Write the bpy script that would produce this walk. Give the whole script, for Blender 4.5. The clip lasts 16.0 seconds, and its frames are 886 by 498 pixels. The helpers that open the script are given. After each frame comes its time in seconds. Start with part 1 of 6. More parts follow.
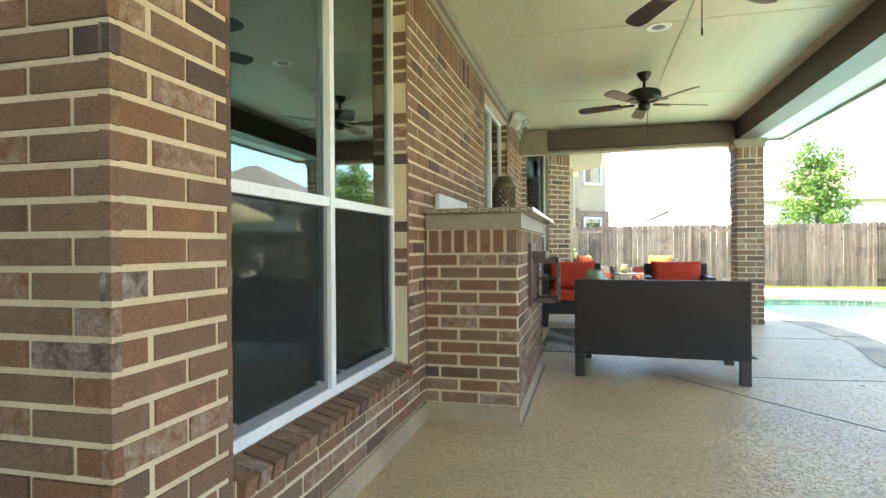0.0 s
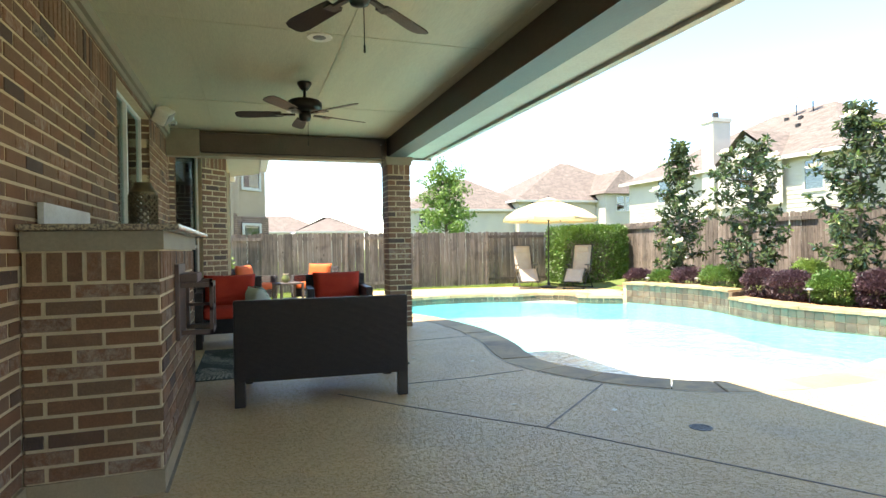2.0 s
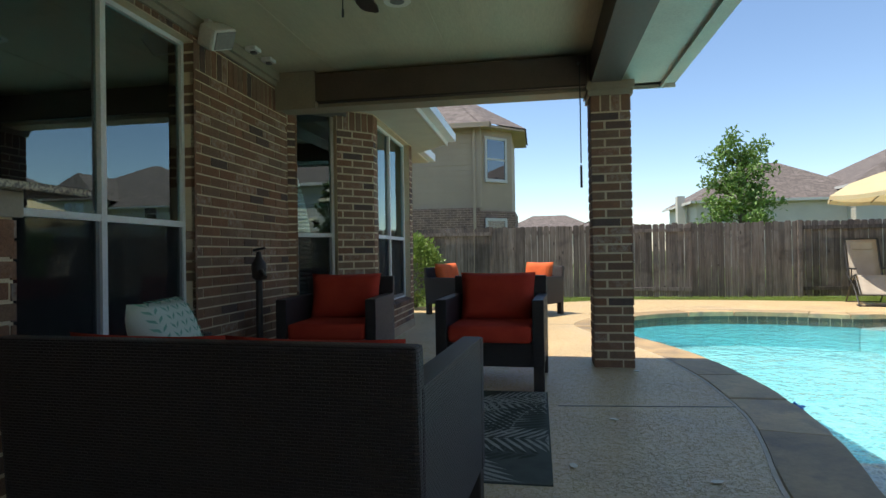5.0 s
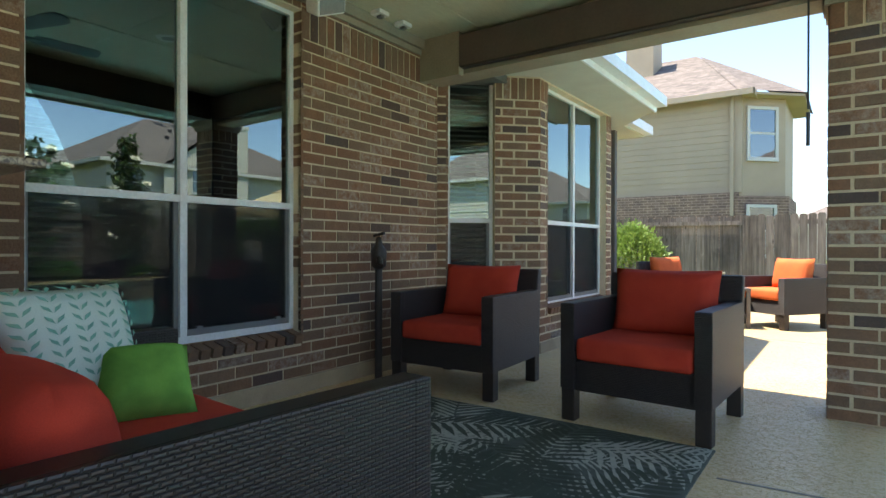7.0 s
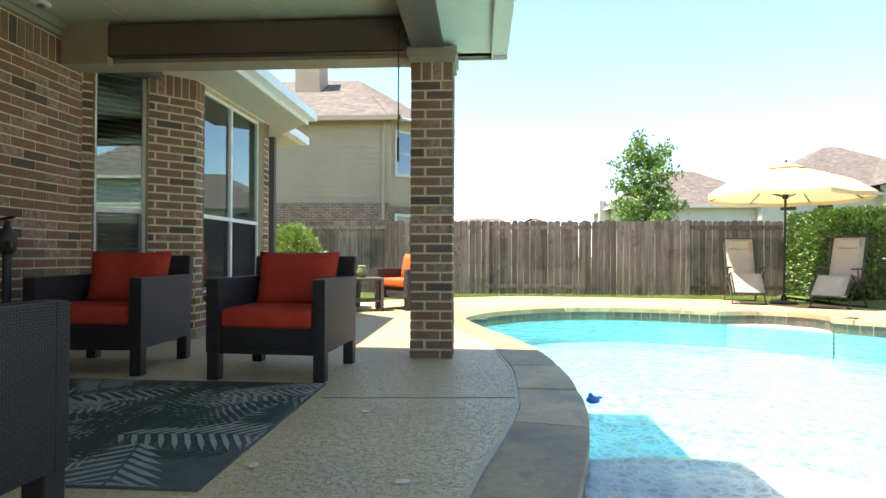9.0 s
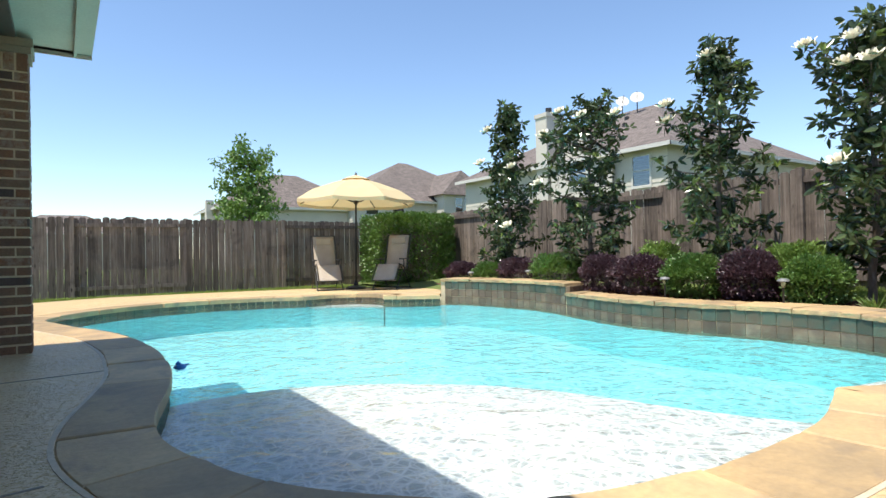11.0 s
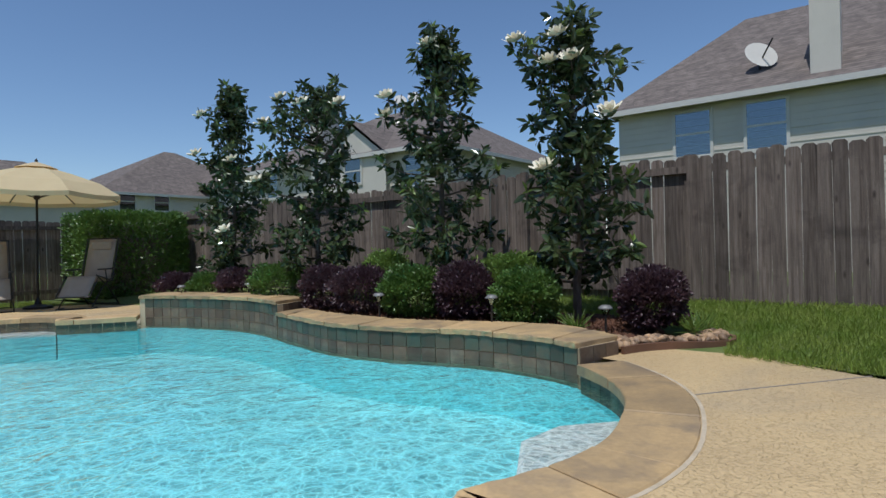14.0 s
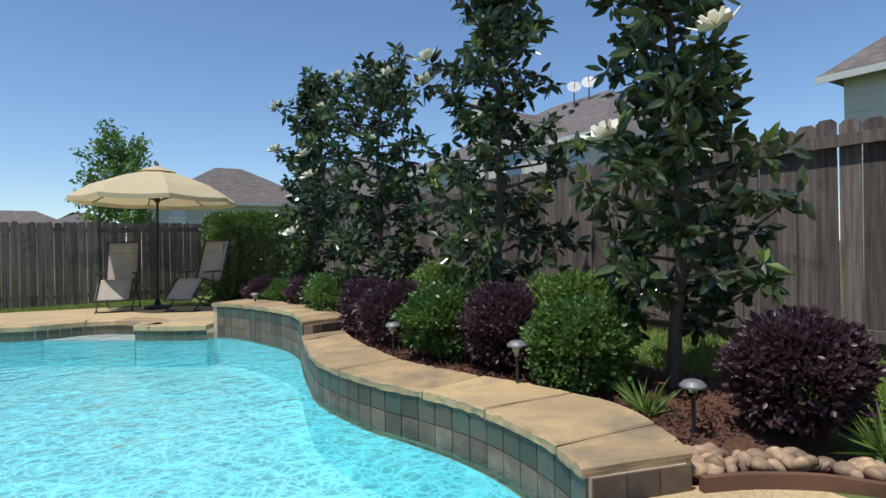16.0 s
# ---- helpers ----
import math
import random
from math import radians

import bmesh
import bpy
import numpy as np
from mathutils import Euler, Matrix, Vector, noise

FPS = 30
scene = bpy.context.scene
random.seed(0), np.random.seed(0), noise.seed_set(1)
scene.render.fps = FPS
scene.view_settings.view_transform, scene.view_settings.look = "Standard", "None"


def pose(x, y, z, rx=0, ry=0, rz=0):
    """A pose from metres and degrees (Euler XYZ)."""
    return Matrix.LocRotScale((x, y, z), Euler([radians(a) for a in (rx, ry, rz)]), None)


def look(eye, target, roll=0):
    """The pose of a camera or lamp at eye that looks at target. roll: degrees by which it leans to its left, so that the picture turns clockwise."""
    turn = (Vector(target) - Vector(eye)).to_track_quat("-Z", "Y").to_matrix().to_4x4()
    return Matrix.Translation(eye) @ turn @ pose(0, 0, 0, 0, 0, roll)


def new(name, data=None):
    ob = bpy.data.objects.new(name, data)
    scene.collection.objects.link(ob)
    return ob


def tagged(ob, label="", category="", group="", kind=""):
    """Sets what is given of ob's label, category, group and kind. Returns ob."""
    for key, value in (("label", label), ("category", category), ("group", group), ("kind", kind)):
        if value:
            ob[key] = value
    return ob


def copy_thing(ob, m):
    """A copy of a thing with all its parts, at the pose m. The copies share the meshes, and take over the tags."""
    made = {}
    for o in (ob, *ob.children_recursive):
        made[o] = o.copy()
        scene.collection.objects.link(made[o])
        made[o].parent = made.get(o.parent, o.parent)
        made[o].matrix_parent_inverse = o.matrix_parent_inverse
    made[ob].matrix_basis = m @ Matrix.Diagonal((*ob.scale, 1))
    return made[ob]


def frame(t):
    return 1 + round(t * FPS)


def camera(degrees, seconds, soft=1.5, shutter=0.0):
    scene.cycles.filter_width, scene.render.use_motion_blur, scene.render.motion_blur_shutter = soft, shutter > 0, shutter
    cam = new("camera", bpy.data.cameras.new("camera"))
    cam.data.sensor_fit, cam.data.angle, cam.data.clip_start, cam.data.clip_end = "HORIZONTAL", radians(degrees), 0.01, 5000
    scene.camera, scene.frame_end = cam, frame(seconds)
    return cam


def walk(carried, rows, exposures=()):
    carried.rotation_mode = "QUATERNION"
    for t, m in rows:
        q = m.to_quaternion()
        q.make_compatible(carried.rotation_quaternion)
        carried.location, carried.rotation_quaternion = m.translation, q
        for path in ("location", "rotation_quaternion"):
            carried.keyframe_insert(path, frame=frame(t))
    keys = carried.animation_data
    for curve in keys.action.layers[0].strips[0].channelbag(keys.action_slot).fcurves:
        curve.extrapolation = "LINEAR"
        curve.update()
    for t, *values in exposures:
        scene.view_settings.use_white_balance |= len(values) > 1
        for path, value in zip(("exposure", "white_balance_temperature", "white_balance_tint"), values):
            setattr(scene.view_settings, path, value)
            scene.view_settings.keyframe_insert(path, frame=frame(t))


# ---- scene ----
# Camera and walk: seconds, eye, target, roll.
cam = camera(75.4, 16.0)
PATH = [
    (0, (0.579, 0.331, 1.166), (0.084, 2.269, 1.159), -0.4),
    (0.5, (0.611, 0.379, 1.176), (0.455, 2.373, 1.171), -0.5),
    (1, (0.582, 0.382, 1.227), (0.74, 2.375, 1.223), -0.6),
    (1.5, (0.561, 0.439, 1.253), (1.034, 2.383, 1.25), -0.9),
    (2, (0.577, 0.704, 1.27), (1.219, 2.598, 1.264), -1.0),
    (2.5, (0.648, 1.098, 1.245), (1.332, 2.978, 1.241), -1.0),
    (3, (0.803, 1.625, 1.233), (1.494, 3.502, 1.23), -1.0),
    (3.5, (1.135, 2.257, 1.183), (1.699, 4.176, 1.192), -1.2),
    (4, (1.528, 2.826, 1.163), (1.823, 4.804, 1.179), -1.1),
    (4.5, (1.9, 3.458, 1.115), (1.832, 5.457, 1.138), -1.1),
    (5, (2.18, 3.985, 1.115), (1.85, 5.961, 1.131), -0.9),
    (7.5, (2.929, 5.357, 1.067), (1.724, 6.953, 1.059), 0.2),
    (8, (3.072, 5.285, 1.051), (2.01, 6.98, 1.046), 0.5),
    (8.5, (3.205, 5.035, 1.007), (2.533, 6.919, 1.014), 0.4),
    (9, (3.306, 4.627, 0.906), (3.175, 6.623, 0.929), 0.2),
    (9.5, (3.325, 4.18, 0.844), (3.72, 6.14, 0.868), -0.2),
    (10, (3.279, 3.771, 0.802), (4.104, 5.593, 0.823), -0.7),
    (12.5, (3.333, 3.431, 0.803), (4.542, 5.024, 0.812), -1.3),
    (13, (3.803, 3.476, 0.88), (5.119, 4.982, 0.879), -1.5),
    (13.5, (4.458, 3.562, 0.918), (6.006, 4.827, 0.903), -1.6),
    (14, (5.103, 3.674, 0.963), (6.707, 4.868, 0.95), -1.6),
    (14.5, (5.77, 3.724, 1.008), (7.375, 4.918, 0.996), -1.6),
    (15, (6.407, 3.788, 1.006), (7.89, 5.13, 0.997), -1.4),
    (15.5, (7.05, 3.863, 0.992), (8.38, 5.357, 0.995), -1.1),
    (16, (7.625, 3.933, 1.062), (8.732, 5.599, 1.056), -1.1),
]
EXPOSURES = [(0.0, 3.25, 7500, 10), (0.5, 2.95, 7500, 10), (1.0, 2.75, 7500, 10), (2.0, 2.1, 7500, 10), (3.0, 1.45, 7500, 10), (3.5, 1.2, 7400, 10), (4.0, 0.82, 7200, 10), (5.0, 0.65, 6800, 10), (7.5, 2.0, 7300, 10), (8.5, 2.0, 7500, 10), (9.5, 1.4, 7300, 10), (10.0, 1.2, 7200, 10), (12.5, -0.05, 5950, 10), (13.5, -0.4, 6000, 10), (14.5, -0.22, 6050, 10), (16.0, 0.0, 6050, 10)]
walk(cam, [(t, look(eye, target, roll)) for t, eye, target, roll in PATH], EXPOSURES)

# ---- sky and sun: near noon, the sun stands behind the house ----
SUN_WAY = Vector((1.085, 0.16, -2.85)).normalized()
world = bpy.data.worlds.new("sky")
scene.world = world
world.use_nodes = True
_wt = world.node_tree
_sky = _wt.nodes.new("ShaderNodeTexSky")
_sky.sky_type, _sky.sun_disc = "NISHITA", False
_sky.sun_elevation = math.asin(-SUN_WAY.z)
_sky.sun_rotation = math.atan2(-SUN_WAY.x, -SUN_WAY.y)
_sky.air_density, _sky.dust_density, _sky.ozone_density = 1.0, 0.0, 4.0
_wt.links.new(_sky.outputs[0], _wt.nodes["Background"].inputs[0])
_wt.nodes["Background"].inputs[1].default_value = 0.13
sun = new("sun", bpy.data.lights.new("sun", "SUN"))
sun.data.energy, sun.data.angle, sun.data.color = 4.2, radians(0.55), (1.0, 0.95, 0.87)
sun.matrix_world = look((0, 0, 40), Vector((0, 0, 40)) + SUN_WAY)


# ---- materials ----
def node(nt, kind, **inputs):
    n = nt.nodes.new(kind)
    for key, value in inputs.items():
        n.inputs[key.replace("_", " ")].default_value = value
    return n


def rgb(c):
    return (*c, 1.0)


def mix(nt, fac, a, b, mode="MIX"):
    n = nt.nodes.new("ShaderNodeMix")
    n.data_type, n.blend_type = "RGBA", mode
    for i, v in ((0, fac), (6, a), (7, b)):
        if isinstance(v, bpy.types.NodeSocket):
            nt.links.new(v, n.inputs[i])
        elif i == 0:
            n.inputs[i].default_value = v
        else:
            n.inputs[i].default_value = rgb(v)
    return n.outputs[2]


def ramp(nt, src, lo, hi):
    n = nt.nodes.new("ShaderNodeMapRange")
    n.inputs[1].default_value, n.inputs[2].default_value = lo, hi
    nt.links.new(src, n.inputs[0])
    return n.outputs[0]


def noise_of(nt, vec, scale, detail=3.0, rough=0.55, distort=0.0):
    n = node(nt, "ShaderNodeTexNoise", Scale=scale, Detail=detail, Roughness=rough, Distortion=distort)
    nt.links.new(vec, n.inputs["Vector"])
    return n.outputs["Fac"]


def chance(nt):
    """A random number for each piece, whether it is an object or an island."""
    info, geo = nt.nodes.new("ShaderNodeObjectInfo"), nt.nodes.new("ShaderNodeNewGeometry")
    add, fr = nt.nodes.new("ShaderNodeMath"), nt.nodes.new("ShaderNodeMath")
    add.operation, fr.operation = "ADD", "FRACT"
    nt.links.new(info.outputs["Random"], add.inputs[0])
    nt.links.new(geo.outputs["Random Per Island"], add.inputs[1])
    nt.links.new(add.outputs[0], fr.inputs[0])
    return fr.outputs[0]


def surface(name, c1, c2, scale=3.0, rough=0.7, bump=0.15, fine=60.0, metal=0.0, vary=0.0, stain=None, stain_scale=1.2, stretch=(1, 1, 1), spec=0.5, low=0.35, high=0.65, dist=0.01):
    m = bpy.data.materials.new(name)
    m.use_nodes = True
    nt = m.node_tree
    b = nt.nodes["Principled BSDF"]
    geo = nt.nodes.new("ShaderNodeNewGeometry")
    mp = nt.nodes.new("ShaderNodeMapping")
    mp.inputs["Scale"].default_value = stretch
    nt.links.new(geo.outputs["Position"], mp.inputs[0])
    vec = mp.outputs[0]
    col = mix(nt, ramp(nt, noise_of(nt, vec, scale, 4), low, high), c1, c2)
    fine_n = noise_of(nt, vec, fine, 4, 0.65)
    shade = ramp(nt, fine_n, 0.2, 0.8)
    grey = nt.nodes.new("ShaderNodeCombineColor")
    mr = nt.nodes.new("ShaderNodeMapRange")
    mr.inputs[3].default_value, mr.inputs[4].default_value = 0.82, 1.12
    nt.links.new(shade, mr.inputs[0])
    for i in range(3):
        nt.links.new(mr.outputs[0], grey.inputs[i])
    col = mix(nt, 1.0, col, grey.outputs[0], "MULTIPLY")
    if stain:
        col = mix(nt, ramp(nt, noise_of(nt, geo.outputs["Position"], stain_scale, 5, 0.6, 0.6), 0.52, 0.75), col, stain)
    if vary:
        r = chance(nt)
        hv = node(nt, "ShaderNodeHueSaturation")
        mv = nt.nodes.new("ShaderNodeMapRange")
        mv.inputs[3].default_value, mv.inputs[4].default_value = 1.0 - vary, 1.0 + vary
        nt.links.new(r, mv.inputs[0])
        nt.links.new(mv.outputs[0], hv.inputs["Value"])
        nt.links.new(col, hv.inputs["Color"])
        col = hv.outputs[0]
    nt.links.new(col, b.inputs["Base Color"])
    b.inputs["Roughness"].default_value, b.inputs["Metallic"].default_value = rough, metal
    b.inputs["Specular IOR Level"].default_value = spec
    if bump:
        bp = node(nt, "ShaderNodeBump", Strength=bump, Distance=dist)
        nt.links.new(fine_n, bp.inputs["Height"])
        nt.links.new(bp.outputs[0], b.inputs["Normal"])
    return m


def brick_material(name, base, red, dark, pale):
    m = bpy.data.materials.new(name)
    m.use_nodes = True
    nt = m.node_tree
    b = nt.nodes["Principled BSDF"]
    pos = nt.nodes.new("ShaderNodeNewGeometry").outputs["Position"]
    r = chance(nt)
    col = mix(nt, ramp(nt, r, 0.25, 0.6), base, red)
    mul, fr2 = nt.nodes.new("ShaderNodeMath"), nt.nodes.new("ShaderNodeMath")
    mul.operation, fr2.operation = "MULTIPLY", "FRACT"
    mul.inputs[1].default_value = 6.7
    nt.links.new(r, mul.inputs[0])
    nt.links.new(mul.outputs[0], fr2.inputs[0])
    col = mix(nt, ramp(nt, fr2.outputs[0], 0.8, 0.95), col, dark)
    smear = noise_of(nt, pos, 22, 5, 0.7, 0.4)
    few = nt.nodes.new("ShaderNodeMath")
    few.operation = "MULTIPLY"
    nt.links.new(ramp(nt, smear, 0.4, 0.75), few.inputs[0])
    nt.links.new(ramp(nt, r, 0.74, 0.9), few.inputs[1])
    col = mix(nt, few.outputs[0], col, pale)
    fine = noise_of(nt, pos, 130, 4, 0.7)
    col = mix(nt, ramp(nt, fine, 0.3, 0.75), mix(nt, 1.0, col, (0.5, 0.47, 0.45), "MULTIPLY"), col)
    col = mix(nt, ramp(nt, noise_of(nt, pos, 30, 3, 0.6), 0.66, 0.8), col, red)
    col = mix(nt, ramp(nt, noise_of(nt, pos, 9, 3, 0.6), 0.5, 0.7), col, mix(nt, 1.0, col, (1.2, 1.2, 1.18), "MULTIPLY"))
    col = mix(nt, ramp(nt, noise_of(nt, pos, 210, 2, 0.6), 0.68, 0.74), col, (0.36, 0.15, 0.06))
    nt.links.new(col, b.inputs["Base Color"])
    b.inputs["Roughness"].default_value = 0.85
    bp = node(nt, "ShaderNodeBump", Strength=0.7, Distance=0.008)
    nt.links.new(noise_of(nt, pos, 70, 4, 0.7), bp.inputs["Height"])
    nt.links.new(bp.outputs[0], b.inputs["Normal"])
    return m


def wicker_material():
    m = bpy.data.materials.new("dark wicker")
    m.use_nodes = True
    nt = m.node_tree
    b = nt.nodes["Principled BSDF"]
    co = nt.nodes.new("ShaderNodeTexCoord").outputs["Object"]
    sep = nt.nodes.new("ShaderNodeSeparateXYZ")
    nt.links.new(co, sep.inputs[0])
    add = nt.nodes.new("ShaderNodeMath")
    nt.links.new(sep.outputs[0], add.inputs[0])
    nt.links.new(sep.outputs[1], add.inputs[1])
    com = nt.nodes.new("ShaderNodeCombineXYZ")
    nt.links.new(add.outputs[0], com.inputs[0])
    nt.links.new(sep.outputs[2], com.inputs[1])
    br = node(nt, "ShaderNodeTexBrick", Scale=1.0, Mortar_Size=0.003)
    br.inputs["Brick Width"].default_value, br.inputs["Row Height"].default_value = 0.023, 0.0098
    br.inputs["Color1"].default_value, br.inputs["Color2"].default_value = (0.042, 0.033, 0.032, 1), (0.027, 0.021, 0.021, 1)
    br.inputs["Mortar"].default_value = (0.006, 0.005, 0.005, 1)
    br.inputs["Mortar Smooth"].default_value = 1.0
    nt.links.new(com.outputs[0], br.inputs["Vector"])
    nt.links.new(br.outputs["Color"], b.inputs["Base Color"])
    inv = nt.nodes.new("ShaderNodeMath")
    inv.operation = "SUBTRACT"
    inv.inputs[0].default_value = 1.0
    nt.links.new(br.outputs["Fac"], inv.inputs[1])
    bp = node(nt, "ShaderNodeBump", Strength=0.9, Distance=0.004)
    nt.links.new(inv.outputs[0], bp.inputs["Height"])
    nt.links.new(bp.outputs[0], b.inputs["Normal"])
    b.inputs["Roughness"].default_value = 0.46
    return m


def pane_material(name, tint, ior, gloss=(1, 1, 1), rough=0.0, wave=0.0, caustic_net=0.0):
    """Clear pane or water: lets light straight through, with a mirror gloss that grows towards grazing. For water,
    ripple light can be painted into the tint.
    """
    m = bpy.data.materials.new(name)
    m.use_nodes = True
    nt = m.node_tree
    nt.nodes.remove(nt.nodes["Principled BSDF"])
    tr, gl = nt.nodes.new("ShaderNodeBsdfTransparent"), node(nt, "ShaderNodeBsdfGlossy", Roughness=rough)
    tr.inputs[0].default_value, gl.inputs[0].default_value = rgb(tint), rgb(gloss)
    fr, mx = node(nt, "ShaderNodeFresnel", IOR=ior), nt.nodes.new("ShaderNodeMixShader")
    if wave:
        pos = nt.nodes.new("ShaderNodeNewGeometry").outputs["Position"]
        n1, n2 = noise_of(nt, pos, 3.2, 2, 0.5, 0.8), noise_of(nt, pos, 16.0, 3, 0.6, 0.5)
        sm = nt.nodes.new("ShaderNodeMath")
        sm.operation = "MULTIPLY_ADD"
        nt.links.new(n2, sm.inputs[0])
        sm.inputs[1].default_value = 0.35
        nt.links.new(n1, sm.inputs[2])
        bp = node(nt, "ShaderNodeBump", Strength=1.0, Distance=wave)
        nt.links.new(sm.outputs[0], bp.inputs["Height"])
        nt.links.new(bp.outputs[0], gl.inputs["Normal"])
        nt.links.new(bp.outputs[0], fr.inputs["Normal"])
        # Caustic light painted into the tint: bright cell edges, dimmer cells between.
        if caustic_net:
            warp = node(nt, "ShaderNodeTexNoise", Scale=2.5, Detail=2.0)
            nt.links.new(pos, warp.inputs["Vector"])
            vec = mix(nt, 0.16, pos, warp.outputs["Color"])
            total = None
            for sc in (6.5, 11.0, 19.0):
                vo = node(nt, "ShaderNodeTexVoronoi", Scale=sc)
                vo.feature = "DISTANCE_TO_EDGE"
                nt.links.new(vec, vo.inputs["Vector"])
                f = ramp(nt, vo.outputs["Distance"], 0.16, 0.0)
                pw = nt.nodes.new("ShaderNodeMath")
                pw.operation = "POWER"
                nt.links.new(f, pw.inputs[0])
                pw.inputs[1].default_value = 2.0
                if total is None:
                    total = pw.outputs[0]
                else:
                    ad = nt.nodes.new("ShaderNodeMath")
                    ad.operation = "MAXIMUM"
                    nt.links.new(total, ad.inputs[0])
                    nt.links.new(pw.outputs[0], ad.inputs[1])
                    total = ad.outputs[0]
            dim = tuple(c * (1 - caustic_net) for c in tint)
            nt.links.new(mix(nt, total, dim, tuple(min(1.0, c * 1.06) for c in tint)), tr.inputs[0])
    nt.links.new(fr.outputs[0], mx.inputs[0])
    nt.links.new(tr.outputs[0], mx.inputs[1])
    nt.links.new(gl.outputs[0], mx.inputs[2])
    nt.links.new(mx.outputs[0], nt.nodes["Material Output"].inputs[0])
    return m


BRICK = brick_material("brown brick", (0.235, 0.145, 0.092), (0.27, 0.135, 0.074), (0.105, 0.072, 0.062), (0.5, 0.43, 0.37))
MORTAR = surface("tan mortar", (0.64, 0.53, 0.36), (0.56, 0.46, 0.31), 6, 0.9, 0.3, 120)
FOUNDATION = surface("foundation concrete", (0.42, 0.33, 0.22), (0.34, 0.27, 0.18), 3, 0.9, 0.3, 90, stain=(0.2, 0.16, 0.11))
def knockdown_material():
    """Trowelled deck coating: smooth plateaus with sunken squiggles between them."""
    m = surface("textured tan deck", (0.72, 0.53, 0.28), (0.63, 0.46, 0.245), 1.2, 0.42, 0.0, 60, stain=(0.5, 0.39, 0.25), stain_scale=0.7)
    nt = m.node_tree
    b = nt.nodes["Principled BSDF"]
    pos = nt.nodes.new("ShaderNodeNewGeometry").outputs["Position"]
    pit = ramp(nt, noise_of(nt, pos, 36, 4, 0.6, 1.2), 0.4, 0.48)
    col = b.inputs["Base Color"].links[0].from_socket
    nt.links.new(mix(nt, pit, mix(nt, 1.0, col, (0.92, 0.915, 0.91), "MULTIPLY"), col), b.inputs["Base Color"])
    rg = nt.nodes.new("ShaderNodeMapRange")
    rg.inputs[3].default_value, rg.inputs[4].default_value = 0.8, 0.33
    nt.links.new(pit, rg.inputs[0])
    nt.links.new(rg.outputs[0], b.inputs["Roughness"])
    b1 = node(nt, "ShaderNodeBump", Strength=1.0, Distance=0.003)
    nt.links.new(pit, b1.inputs["Height"])
    b2 = node(nt, "ShaderNodeBump", Strength=0.8, Distance=0.009)
    nt.links.new(noise_of(nt, pos, 40, 3, 0.6), b2.inputs["Height"])
    nt.links.new(b1.outputs[0], b2.inputs["Normal"])
    nt.links.new(b2.outputs[0], b.inputs["Normal"])
    return m


def courses(name, c1, c2, joint, width, height, gap, rough=0.9, bump=0.5):
    """Rows of small units for far roofs and walls, laid by height and by length along the ground."""
    m = surface(name, c1, c2, 4, rough, 0.0, 30)
    nt = m.node_tree
    b = nt.nodes["Principled BSDF"]
    sep, add, com = nt.nodes.new("ShaderNodeSeparateXYZ"), nt.nodes.new("ShaderNodeMath"), nt.nodes.new("ShaderNodeCombineXYZ")
    nt.links.new(nt.nodes.new("ShaderNodeNewGeometry").outputs["Position"], sep.inputs[0])
    nt.links.new(sep.outputs[0], add.inputs[0])
    nt.links.new(sep.outputs[1], add.inputs[1])
    nt.links.new(add.outputs[0], com.inputs[0])
    nt.links.new(sep.outputs[2], com.inputs[1])
    br = node(nt, "ShaderNodeTexBrick", Scale=1.0, Mortar_Size=gap)
    br.inputs["Brick Width"].default_value, br.inputs["Row Height"].default_value = width, height
    br.inputs["Color1"].default_value, br.inputs["Color2"].default_value, br.inputs["Mortar"].default_value = (1.15, 1.15, 1.15, 1), (0.75, 0.75, 0.75, 1), (*joint, 1)
    nt.links.new(com.outputs[0], br.inputs["Vector"])
    col = b.inputs["Base Color"].links[0].from_socket
    nt.links.new(mix(nt, 1.0, col, br.outputs["Color"], "MULTIPLY"), b.inputs["Base Color"])
    bp = node(nt, "ShaderNodeBump", Strength=bump, Distance=0.02)
    nt.links.new(br.outputs["Color"], bp.inputs["Height"])
    nt.links.new(bp.outputs[0], b.inputs["Normal"])
    return m


